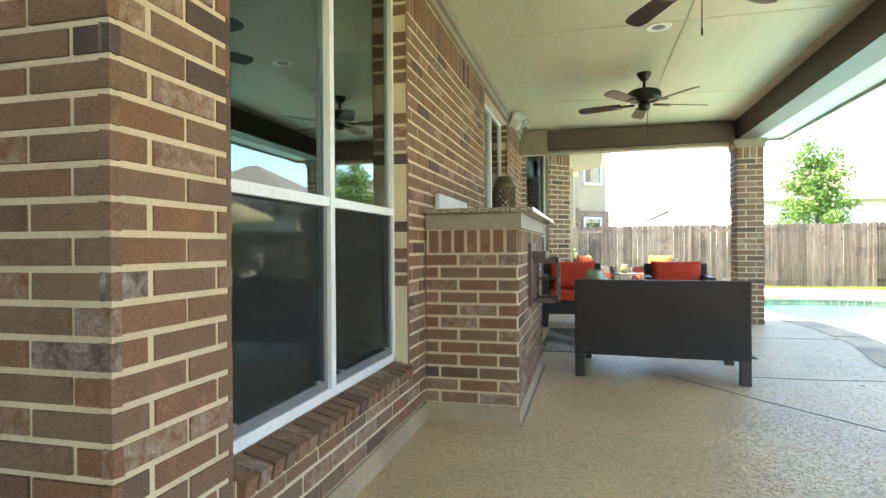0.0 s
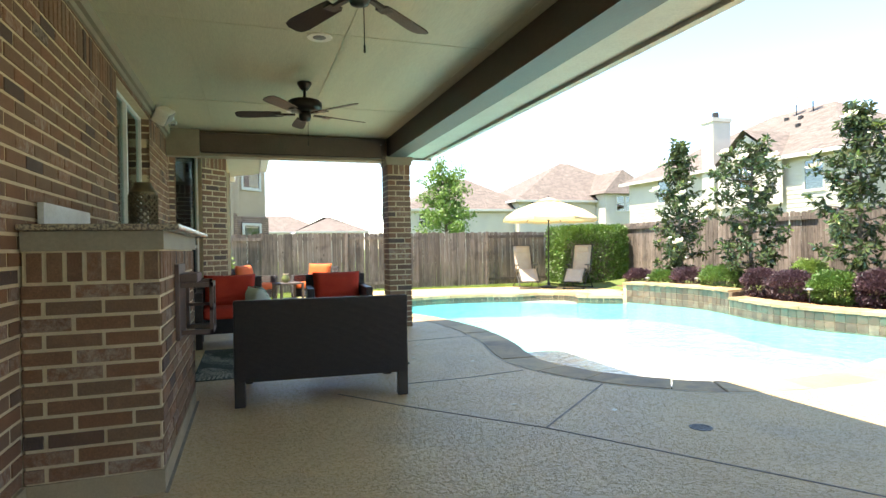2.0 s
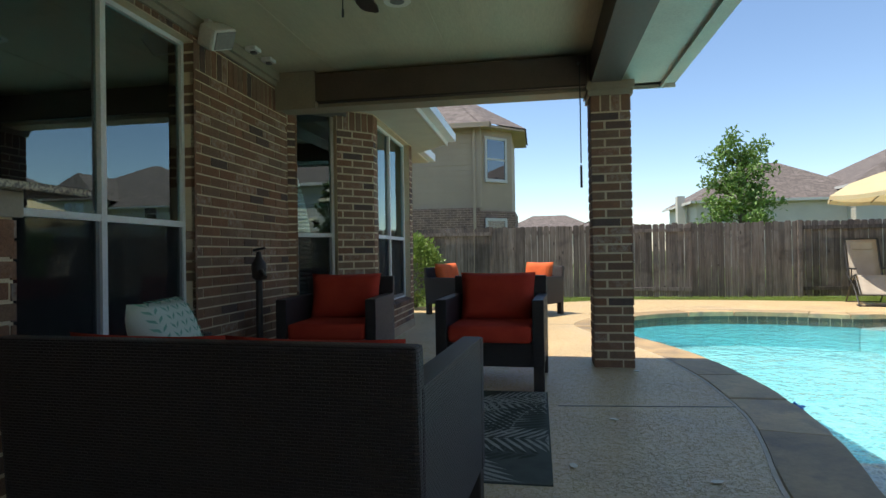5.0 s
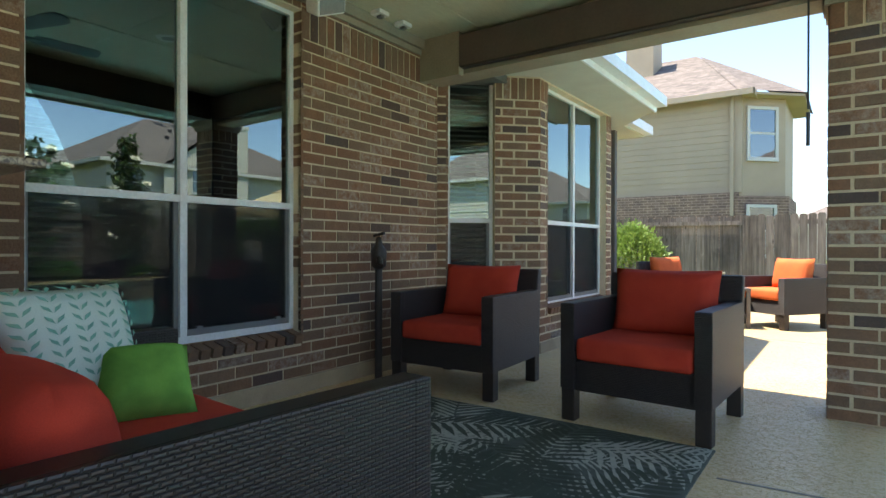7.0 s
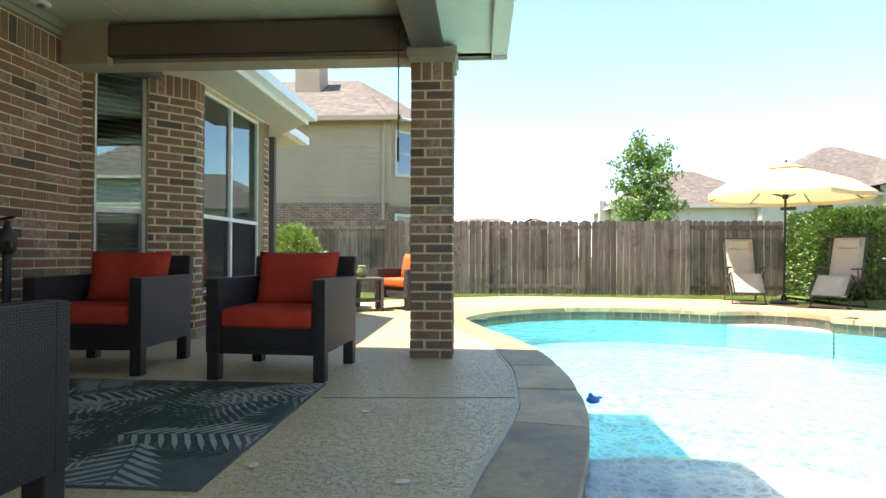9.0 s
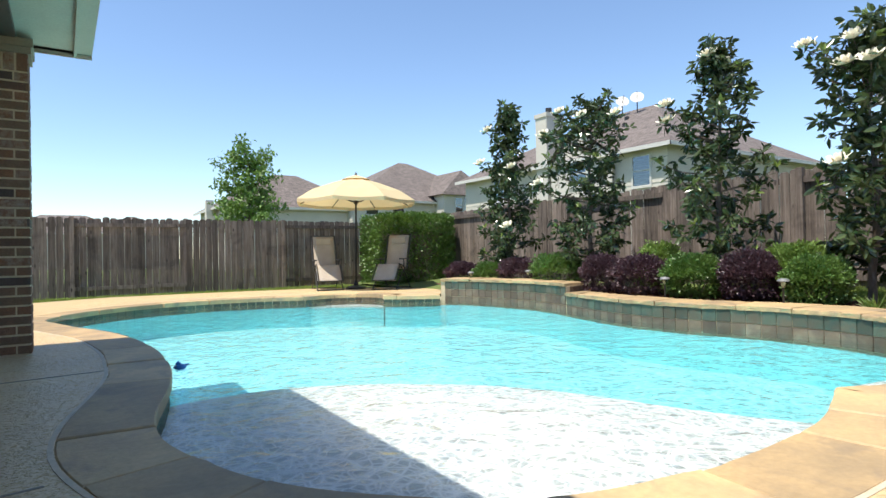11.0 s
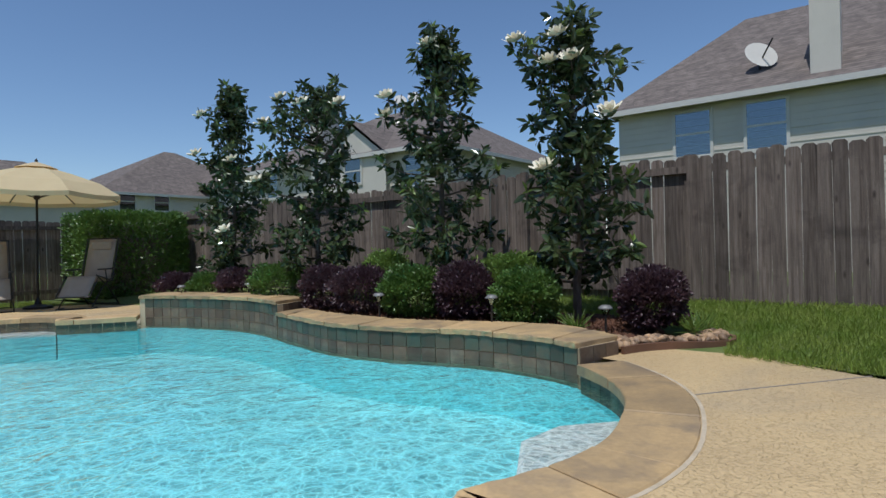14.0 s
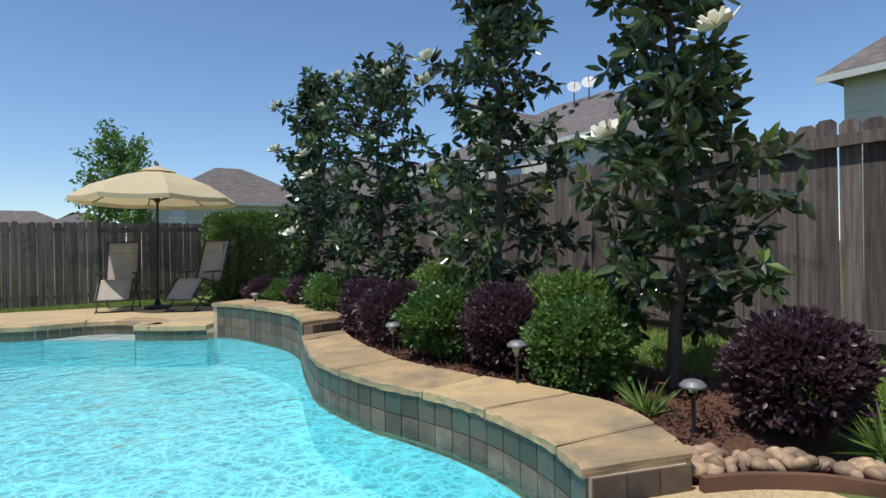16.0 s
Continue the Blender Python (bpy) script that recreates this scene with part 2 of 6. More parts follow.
def cedar_material():
    """Weathered board: long streaks, rain stains from the top, knots."""
    m = surface("weathered grey cedar", (0.235, 0.19, 0.16), (0.15, 0.12, 0.1), 5, 0.9, 0.5, 45, vary=0.34, stain=(0.09, 0.072, 0.062), stain_scale=2.2, stretch=(6, 6, 0.5))
    nt = m.node_tree
    b = nt.nodes["Principled BSDF"]
    mp = nt.nodes.new("ShaderNodeMapping")
    mp.inputs["Scale"].default_value = (26, 26, 0.7)
    nt.links.new(nt.nodes.new("ShaderNodeNewGeometry").outputs["Position"], mp.inputs[0])
    col = b.inputs["Base Color"].links[0].from_socket
    streak = ramp(nt, noise_of(nt, mp.outputs[0], 1.0, 5, 0.65, 0.5), 0.45, 0.7)
    col = mix(nt, streak, col, mix(nt, 1.0, col, (0.5, 0.47, 0.45), "MULTIPLY"))
    mk = nt.nodes.new("ShaderNodeMapping")
    mk.inputs["Scale"].default_value = (7, 7, 2.6)
    nt.links.new(nt.nodes.new("ShaderNodeNewGeometry").outputs["Position"], mk.inputs[0])
    vo = node(nt, "ShaderNodeTexVoronoi", Scale=1.0)
    nt.links.new(mk.outputs[0], vo.inputs["Vector"])
    col = mix(nt, ramp(nt, vo.outputs["Distance"], 0.16, 0.07), col, (0.06, 0.045, 0.038))
    pale = ramp(nt, noise_of(nt, mk.outputs[0], 1.3, 4, 0.7, 0.8), 0.62, 0.78)
    col = mix(nt, pale, col, mix(nt, 1.0, col, (1.5, 1.5, 1.5), "MULTIPLY"))
    nt.links.new(col, b.inputs["Base Color"])
    return m


def screen_material():
    """Insect screen: dark threads with open mesh between them, too fine to tell apart."""
    m = bpy.data.materials.new("insect screen cloth")
    m.use_nodes = True
    nt = m.node_tree
    b = nt.nodes["Principled BSDF"]
    b.inputs["Base Color"].default_value, b.inputs["Roughness"].default_value = (0.015, 0.016, 0.017, 1), 0.8
    tr, mx = nt.nodes.new("ShaderNodeBsdfTransparent"), nt.nodes.new("ShaderNodeMixShader")
    mx.inputs[0].default_value = 0.3
    nt.links.new(tr.outputs[0], mx.inputs[1])
    nt.links.new(b.outputs[0], mx.inputs[2])
    nt.links.new(mx.outputs[0], nt.nodes["Material Output"].inputs[0])
    return m


DECK = knockdown_material()
JOINT = surface("deck joint", (0.3, 0.26, 0.21), (0.22, 0.19, 0.16), 9, 0.8)
SEALANT = surface("white joint sealant", (0.6, 0.5, 0.36), (0.5, 0.41, 0.28), 9, 0.6)
FLAGSTONE = surface("tan flagstone", (0.54, 0.37, 0.18), (0.38, 0.27, 0.145), 2.4, 0.6, 0.4, 30, vary=0.24, stain=(0.22, 0.17, 0.12), stain_scale=2.5)
SLATE = surface("green brown slate tile", (0.07, 0.095, 0.065), (0.11, 0.085, 0.055), 5, 0.6, 0.3, 60, vary=0.3, stain=(0.035, 0.07, 0.06), stain_scale=4)
RUSTTILE = surface("rust brown slate tile", (0.17, 0.11, 0.068), (0.12, 0.085, 0.06), 6, 0.6, 0.3, 60, vary=0.3, stain=(0.22, 0.17, 0.12), stain_scale=5)
PLASTER = surface("white shelf plaster", (0.82, 0.82, 0.79), (0.74, 0.75, 0.73), 2, 0.7, 0.2, 50)
BLUEPLASTER = surface("aqua pool plaster", (0.36, 0.87, 0.9), (0.3, 0.8, 0.86), 1.5, 0.7, 0.2, 50)
# The sunlight net of the ripples is part of this tint.
WATER = pane_material("pool water with painted caustics", (0.92, 0.99, 1.0), 1.33, wave=0.03, caustic_net=0.42)
GLASS = pane_material("window glass", (0.7, 0.76, 0.74), 2.6, (0.78, 0.95, 0.95))
SCREENCLOTH = screen_material()
SCREEN = surface("insect screen", (0.02, 0.021, 0.022), (0.015, 0.016, 0.017), 20, 0.8, 0.0)
WHITEMETAL = surface("white window frame", (0.72, 0.74, 0.74), (0.66, 0.68, 0.68), 5, 0.4, 0.05)
CEILING = surface("painted tan ceiling board", (0.54, 0.51, 0.355), (0.49, 0.46, 0.32), 1.5, 0.55, 0.25, 40, stretch=(3, 0.25, 1))
TRIM = surface("tan painted trim", (0.3, 0.26, 0.19), (0.26, 0.225, 0.165), 4, 0.6, 0.1)
TRIMDARK = surface("brown painted beam", (0.105, 0.076, 0.06), (0.085, 0.062, 0.05), 3, 0.5, 0.15, 50, stretch=(1, 0.3, 1))
SOFFIT = surface("painted soffit", (0.5, 0.5, 0.42), (0.46, 0.45, 0.38), 3, 0.6, 0.1)
FENCE = cedar_material()
SHINGLE = courses("grey brown shingles", (0.2, 0.165, 0.145), (0.14, 0.115, 0.102), (0.5, 0.5, 0.5), 0.33, 0.085, 0.008)
SIDING = surface("cream lap siding", (0.62, 0.58, 0.5), (0.57, 0.53, 0.46), 1, 0.7, 0.05)
TANSIDING = surface("tan lap siding", (0.45, 0.345, 0.24), (0.41, 0.315, 0.22), 1, 0.7, 0.05)
FARBRICK = courses("far brick", (0.26, 0.165, 0.12), (0.18, 0.115, 0.09), (1.7, 1.8, 1.8), 0.24, 0.083, 0.012)
GRASSGROUND = surface("lawn soil and grass", (0.08, 0.13, 0.025), (0.13, 0.16, 0.04), 5, 0.95, 0.4, 90)
MULCH = surface("brown bark mulch", (0.19, 0.083, 0.045), (0.095, 0.044, 0.027), 30, 0.95, 0.9, 70, dist=0.03)
GRANITE = surface("speckled granite", (0.42, 0.35, 0.25), (0.12, 0.1, 0.085), 75, 0.2, 0.05, 160, low=0.42, high=0.6)
# The lack of light indoors is put into this dark wall colour.
DIMMED_ROOM = surface("room wall coloured dark for dimness", (0.12, 0.115, 0.105), (0.1, 0.096, 0.09), 1, 0.8, 0.05)
SLAT = surface("white blind slat", (0.8, 0.8, 0.76), (0.74, 0.74, 0.7), 4, 0.5, 0.0)


# ---- mesh helpers ----
def thing(name, label="", category="", group="", kind="", m=None):
    ob = tagged(new(name), label, category, group, kind)
    if m is not None:
        ob.matrix_world = m
    return ob


def link_mesh(name, me, material, parent=None, label="", m=None):
    if material and not me.materials:
        me.materials.append(material)
    ob = new(name, me)
    if parent:
        ob.parent = parent
    if m is not None:
        ob.matrix_basis = m
    if label:
        tagged(ob, label)
    return ob


def part(name, bm, material, parent=None, label="", m=None, smooth=False):
    me = bpy.data.meshes.new(name)
    if len({round(v.co.z, 5) for v in bm.verts}) > 1:
        bmesh.ops.recalc_face_normals(bm, faces=bm.faces)
    for f in bm.faces:
        f.smooth = smooth
    bm.to_mesh(me)
    bm.free()
    return link_mesh(name, me, material, parent, label, m)


def structure(name, bm, material, label="", category="", smooth=False):
    return tagged(part(name, bm, material, smooth=smooth), label, category, "", "structure")


def box(bm, x0, x1, y0, y1, z0, z1, bevel=0.0, m=None):
    vs = [bm.verts.new((x, y, z)) for x in (x0, x1) for y in (y0, y1) for z in (z0, z1)]
    fs = [bm.faces.new([vs[i] for i in q]) for q in ((0, 1, 3, 2), (4, 6, 7, 5), (0, 4, 5, 1), (2, 3, 7, 6), (0, 2, 6, 4), (1, 5, 7, 3))]
    if m is not None:
        bmesh.ops.transform(bm, matrix=m, verts=vs)
    if bevel:
        es = list({e for f in fs for e in f.edges})
        bmesh.ops.bevel(bm, geom=es, offset=bevel, segments=2, affect="EDGES", profile=0.6)
    return bm


def boxes(*args, bevel=0.0):
    bm = bmesh.new()
    for a in args:
        box(bm, *a, bevel=bevel)
    return bm


def cyl(bm, p, q, r0, r1=None, n=12):
    """A tapered tube from p to q, closed at both ends."""
    r1 = r0 if r1 is None else r1
    p, q = Vector(p), Vector(q)
    w = (q - p).normalized()
    u = w.orthogonal().normalized()
    v = w.cross(u)
    rings = []
    for c, r in ((p, r0), (q, r1)):
        rings.append([bm.verts.new(c + r * (math.cos(k * math.tau / n) * u + math.sin(k * math.tau / n) * v)) for k in range(n)])
    for k in range(n):
        bm.faces.new((rings[0][k], rings[0][(k + 1) % n], rings[1][(k + 1) % n], rings[1][k]))
    bm.faces.new(rings[0][::-1])
    bm.faces.new(rings[1])
    return bm


def lathe(bm, profile, n=20, c=(0, 0, 0)):
    """A turned shape round the upright axis through c, from (radius, height) pairs."""
    rings = []
    for r, z in profile:
        rings.append([bm.verts.new((c[0] + r * math.cos(k * math.tau / n), c[1] + r * math.sin(k * math.tau / n), c[2] + z)) for k in range(n)])
    for a, b in zip(rings, rings[1:]):
        for k in range(n):
            bm.faces.new((a[k], a[(k + 1) % n], b[(k + 1) % n], b[k]))
    if profile[0][0] > 0.002:
        bm.faces.new(rings[0][::-1])
    if profile[-1][0] > 0.002:
        bm.faces.new(rings[-1])
    return bm


def prism(bm, loop, z0, z1):
    """An upright slab over a closed outline."""
    lo = [bm.verts.new((x, y, z0)) for x, y in loop]
    hi = [bm.verts.new((x, y, z1)) for x, y in loop]
    n = len(loop)
    for k in range(n):
        bm.faces.new((lo[k], lo[(k + 1) % n], hi[(k + 1) % n], hi[k]))
    for ring in (lo, hi):
        bmesh.ops.triangle_fill(bm, use_beauty=True, edges=[bm.edges.get((ring[k], ring[(k + 1) % n])) for k in range(n)])
    return bm


def holed(loops, z):
    """A flat sheet within the first outline, less the others."""
    bm = bmesh.new()
    edges = []
    for loop in loops:
        vs = [bm.verts.new((x, y, z)) for x, y in loop]
        edges += [bm.edges.new((vs[k], vs[(k + 1) % len(vs)])) for k in range(len(vs))]
    bmesh.ops.triangle_fill(bm, use_beauty=True, edges=edges)
    bm.normal_update()
    for f in bm.faces:
        if f.normal.z < 0:
            f.normal_flip()
    return bm


def smooth_path(points, closed=False, step=4):
    """A Catmull-Rom curve through points; a point given twice is a corner."""
    pts = [Vector(p) for p in points]
    n, out = len(pts), []
    for k in range(n if closed else n - 1):
        p1, p2 = pts[k], pts[(k + 1) % n]
        if (p2 - p1).length < 1e-6:
            continue
        p0 = pts[k - 1] if closed or k else p1
        p3 = pts[(k + 2) % n] if closed or k + 2 < n else p2
        for j in range(step):
            t = j / step
            out.append(0.5 * (2 * p1 + (p2 - p0) * t + (2 * p0 - 5 * p1 + 4 * p2 - p3) * t * t + (3 * p1 - p0 - 3 * p2 + p3) * t ** 3))
    if not closed:
        out.append(pts[-1])
    return out


def resample(path, step):
    """Points at even steps along a path of 2D vectors."""
    out, left = [path[0].copy()], step
    for a, b in zip(path, path[1:]):
        d = (b - a).length
        pos = 0.0
        while d - pos >= left:
            pos += left
            out.append(a.lerp(b, pos / d))
            left = step
        left -= d - pos
    return out


def offset(path, d, closed=False):
    """The path moved to its right-hand side by d."""
    n, out = len(path), []
    for k in range(n):
        a = path[k - 1] if closed or k else path[k]
        b = path[(k + 1) % n] if closed or k + 1 < n else path[k]
        w = (b - a).normalized()
        out.append(path[k] + d * Vector((w.y, -w.x)))
    return out


def ribbon(bm, a, b, z0, z1, cap=True):
    """A solid band between two paths of the same count."""
    rows = [[bm.verts.new((p.x, p.y, z)) for p in path] for path, z in ((a, z0), (b, z0), (b, z1), (a, z1))]
    for k in range(len(a) - 1):
        for i in range(4):
            bm.faces.new((rows[i][k], rows[(i + 1) % 4][k], rows[(i + 1) % 4][k + 1], rows[i][k + 1]))
    if cap:
        for k in (0, len(a) - 1):
            bm.faces.new([rows[i][k] for i in range(4)])
    return bm


# ---- ground, deck and pool ----
V2 = lambda *pts: [Vector(p) for p in pts]
NEAR_EDGE = [(3.08, 12.75), (3.35, 11.8), (3.75, 10.6), (3.92, 9.4), (3.93, 8.55), (3.9, 8.0), (3.79, 7.4), (3.65, 6.8), (3.62, 6.35), (3.72, 5.9), (3.86, 5.55), (4.05, 5.28), (4.35, 5.0), (4.65, 4.82), (5.1, 4.71), (5.45, 4.68), (5.85, 4.69), (6.2, 4.73), (6.6, 4.84), (6.92, 4.96), (6.92, 4.96), (7.18, 4.83), (7.47, 4.73), (7.85, 4.7), (8.3, 4.78), (8.64, 4.9), (8.98, 5.13), (9.3, 5.5)]
LOW_WALL = [(9.36, 5.56), (9.48, 5.9), (9.55, 6.45), (9.49, 7.0), (9.36, 7.55), (9.33, 8.33), (9.48, 9.0), (9.72, 9.83)]
LOW_BACK = [(9.87, 5.4), (10.2, 6.0), (10.16, 6.57), (9.97, 7.43), (9.9, 8.14), (10.05, 9.2), (10.22, 9.86)]
HIGH_WALL = [(9.72, 9.83), (9.86, 10.3), (9.94, 10.9), (9.87, 11.6), (9.72, 12.3), (9.45, 12.9)]
HIGH_BACK = [(10.32, 9.95), (10.42, 10.6), (10.46, 11.3), (10.36, 12.2), (10.05, 13.2)]
FAR_EDGE = [(9.35, 12.75), (8.9, 13.05), (8.5, 13.42), (8.5, 13.42), (8.62, 13.72), (8.55, 14.1), (8.25, 14.42), (7.8, 14.52), (7.35, 14.42), (6.9, 14.58), (6.5, 14.75), (5.9, 14.86), (5.2, 14.86), (4.35, 14.6), (3.75, 14.15), (3.3, 13.6), (3.08, 13.1), (3.08, 12.75)]
near_edge, far_edge = smooth_path(V2(*NEAR_EDGE)), smooth_path(V2(*FAR_EDGE))
low_wall, high_wall = smooth_path(V2(*LOW_WALL)), smooth_path(V2(*HIGH_WALL))
pool_loop = near_edge[:-1] + low_wall[:-1] + high_wall[:-1] + far_edge[:-1]
near_out, far_out = offset(near_edge, 0.37), offset(far_edge, 0.37)
wall_out = offset(low_wall + high_wall, 0.3)
hole_loop = near_out + wall_out + far_out[2:-2]
WATER_Z, SHELF_Z, DEEP_Z = -0.11, -0.22, -0.6

ground = structure("ground", holed([[(-900, -900), (900, -900), (900, 900), (-900, 900)], [tuple(p) for p in hole_loop]], -0.06), GRASSGROUND, "flat green lawn and ground around the houses", "ground")
DECK_LINE = [(-5, -7), (8.4, -7), (9.2, 1.6), (9.86, 3.67), (10.32, 4.5), (10.44, 4.8), (10.3, 5.06), (10.09, 5.25), (10.7, 6.5), (10.7, 13.0), (10.4, 14.5), (9.9, 15.9), (8.4, 17.0), (6.2, 17.4), (4.1, 17.6), (2.6, 16.9), (1.0, 15.9), (-5, 15.5)]
bm = holed([DECK_LINE, [tuple(p) for p in hole_loop]], 0.0)
deck = structure("patio_deck", bm, DECK, "tan textured concrete pool deck and patio slab", "deck")
bm = bmesh.new()
for a, b in zip(DECK_LINE, DECK_LINE[1:] + DECK_LINE[:1]):
    vs = [bm.verts.new((*p, z)) for p, z in ((a, 0), (b, 0), (b, -0.08), (a, -0.08))]
    bm.faces.new(vs)
part("deck_edge", bm, DECK, deck)


def strip(name, pts, width, z, material, parent):
    path = V2(*pts) if not isinstance(pts[0], Vector) else pts
    return part(name, ribbon(bmesh.new(), offset(path, -width / 2), offset(path, width / 2), -0.01, z), material, parent)


for pts in ([(1.3, 5.75), (1.76, 5.15), (2.52, 4.26), (3.4, 2.9), (4.6, 1.0)], [(2.52, 4.26), (3.6, 5.18)], [(1.9, 5.89), (2.57, 5.9), (3.22, 6.0)], [(2.3, 8.22), (3.53, 8.32)], [(-0.4, 8.2), (0.0, 8.2)], [(8.84, 4.55), (9.9, 3.68)], [(6.83, 4.5), (6.75, 1.0)], [(3.4, 12.9), (1.2, 13.1)]):
    strip("joint", pts, 0.016, 0.0025, JOINT, deck)
strip("joint", [(0.145, 4.04), (0.15, 5.97)], 0.02, 0.004, JOINT, deck)
strip("joint", [(-0.5, 1.5), (-0.5, 4.05)], 0.02, 0.004, JOINT, deck)
strip("sealant", offset(near_edge, 0.385), 0.022, 0.003, SEALANT, deck)

pool = thing("swimming_pool", "free-form swimming pool with clear turquoise water", "pool", "", "structure")
bm = bmesh.new()
n = len(pool_loop)
for z0, z1 in ((-0.2, DEEP_Z),):
    lo = [bm.verts.new((p.x, p.y, z1)) for p in pool_loop]
    hi = [bm.verts.new((p.x, p.y, -0.2)) for p in pool_loop]
    for k in range(n):
        bm.faces.new((lo[k], hi[k], hi[(k + 1) % n], lo[(k + 1) % n]))
part("pool_wall", bm, BLUEPLASTER, pool)
part("pool_floor", holed([[tuple(p) for p in pool_loop]], DEEP_Z), BLUEPLASTER, pool)
SHELF_EDGE = [(3.97, 7.9), (4.65, 7.9), (5.3, 7.6), (5.95, 7.05), (6.3, 6.5), (6.45, 6.1), (6.65, 5.55), (6.95, 4.96)]
shelf_front = smooth_path(V2(*SHELF_EDGE))
near_part = [p for p in offset(near_edge, -0.005) if p.y < 7.95 and p.x < 6.93]
part("tanning_shelf", prism(bmesh.new(), [tuple(p) for p in shelf_front[::-1][:-1] + near_part], DEEP_Z - 0.02, SHELF_Z), PLASTER, pool, "white shallow shelf under the water")
side_part = [p for p in offset(near_edge, -0.005) if p.x > 7.6 and p.x < 8.9 and p.y < 5.3]
part("entry_step", prism(bmesh.new(), [tuple(p) for p in side_part] + [(8.6, 5.35), (8.2, 5.42), (7.75, 5.2)], DEEP_Z - 0.02, SHELF_Z - 0.04), PLASTER, pool)
STEP = [(8.49, 13.45), (8.6, 13.72), (8.53, 14.09), (8.24, 14.4), (7.8, 14.5), (7.36, 14.4), (7.75, 14.1), (8.15, 13.78)]
part("swim_out_base", prism(bmesh.new(), STEP, DEEP_Z - 0.02, SHELF_Z - 0.02), BLUEPLASTER, pool)
part("swim_out_step", prism(bmesh.new(), STEP, SHELF_Z - 0.018, SHELF_Z + 0.01), PLASTER, pool, "white step in the far pool edge")
water = part("water", holed([[tuple(p) for p in pool_loop]], WATER_Z), WATER, pool, "clear rippled turquoise water with a net of caustic light painted into its tint")


def coping_stones(inner, outer, sizes, z0, z1, material, parent, name, chisel=0.0):
    """Splits a band between two paths into single stones with open joints."""
    k, i = 0, 0
    while k < len(inner) - 1:
        e = min(k + sizes[i % len(sizes)], len(inner) - 1)
        if len(inner) - 1 - e < 2:
            e = len(inner) - 1
        a, b = [p.copy() for p in inner[k:e + 1]], [p.copy() for p in outer[k:e + 1]]
        for q in (a, b):
            q[0], q[-1] = q[0].lerp(q[1], 0.05), q[-1].lerp(q[-2], 0.05)
        bm = ribbon(bmesh.new(), a, b, z0, z1 + 0.002 * ((i * 7) % 5 - 2))
        bmesh.ops.bevel(bm, geom=[ed for ed in bm.edges if all(v.co.z > (z0 + z1) / 2 for v in ed.verts)], offset=0.008, segments=1, affect="EDGES")
        if chisel:
            bmesh.ops.subdivide_edges(bm, edges=bm.edges[:], cuts=2, use_grid_fill=True)
            for v in bm.verts:
                if v.co.z < z1 - 0.001 or min((v.co.xy - p).length for p in a) < 0.03:
                    v.co += chisel * noise.noise_vector(v.co * 21)
        part(name, bm, material, parent)
        k, i = e, i + 1


coping = thing("pool_coping", "tan flagstone coping around the pool edge", "coping", "", "structure")
coping_stones(offset(near_edge, -0.03), near_out, (5, 7, 4, 6, 8, 5), -0.07, 0.006, FLAGSTONE, coping, "flagstone")
coping_stones(offset(far_edge, -0.03), far_out, (6, 5, 8, 4), -0.07, 0.006, FLAGSTONE, coping, "flagstone")


def tile_row(path, width, z0, z1, material, parent, name, thick=0.012):
    pts = resample(path, width)
    for a, b in zip(pts, pts[1:]):
        w = (b - a).normalized()
        g = w * 0.004
        side = Vector((-w.y, w.x)) * thick
        part(name, ribbon(bmesh.new(), [a + g, b - g], [a + g + side, b - g + side], z0 + 0.003, z1 - 0.003), material, parent)


band = bmesh.new()
for path in (near_edge, far_edge):
    pts = resample(path, 0.155)
    for a, b in zip(pts, pts[1:]):
        w = (b - a).normalized()
        g, side = w * 0.004, Vector((-w.y, w.x)) * 0.012
        ribbon(band, [a + g, b - g], [a + g + side, b - g + side], -0.215, -0.065)
tagged(part("waterline_tile", band, SLATE, pool, "green slate waterline tiles"), kind="stuff")

# raised stone walls behind the pool
for nm, front, back, top, sizes in (("low_planter_wall", LOW_WALL, LOW_BACK, 0.165, (3, 5, 4, 6)), ("high_planter_wall", HIGH_WALL, HIGH_BACK, 0.305, (4, 3, 5))):
    wall = thing(nm, "low curved garden wall faced with slate tiles under a flagstone cap", "garden wall", "", "structure")
    f = smooth_path(V2(*front))
    b = smooth_path(V2(*back), step=8)
    count = len(f)
    bb = [b[min(len(b) - 1, round(k * (len(b) - 1) / (count - 1)))] for k in range(count)]
    inn = offset(f, 0.03)
    part("wall_core", ribbon(bmesh.new(), inn, [p.lerp(q, 0.94) for p, q in zip(inn, bb)], -0.5, top - 0.05), MORTAR, wall)
    tile_row(offset(f, 0.028), 0.155, top - 0.195, top - 0.05, SLATE, wall, "tile")
    tile_row(offset(f, 0.028), 0.155, top - 0.34, top - 0.195, RUSTTILE, wall, "tile")
    if nm.startswith("high"):
        tile_row(offset(f, 0.028), 0.155, top - 0.485, top - 0.34, RUSTTILE, wall, "tile")
    coping_stones(f, bb, sizes, top - 0.05, top, FLAGSTONE, wall, "cap_stone", 0.011)
    end = (f[0], bb[0])
    for j in range(3):
        a, c = end[0].lerp(end[1], 0.08 + j * 0.3), end[0].lerp(end[1], 0.08 + j * 0.3 + 0.29)
        w = (c - a).normalized()
        side = Vector((w.y, -w.x)) * 0.012
        part("end_tile", ribbon(bmesh.new(), [a, c], [a + side, c + side], -0.02 if nm.startswith("low") else 0.1, top - 0.052), RUSTTILE, wall)

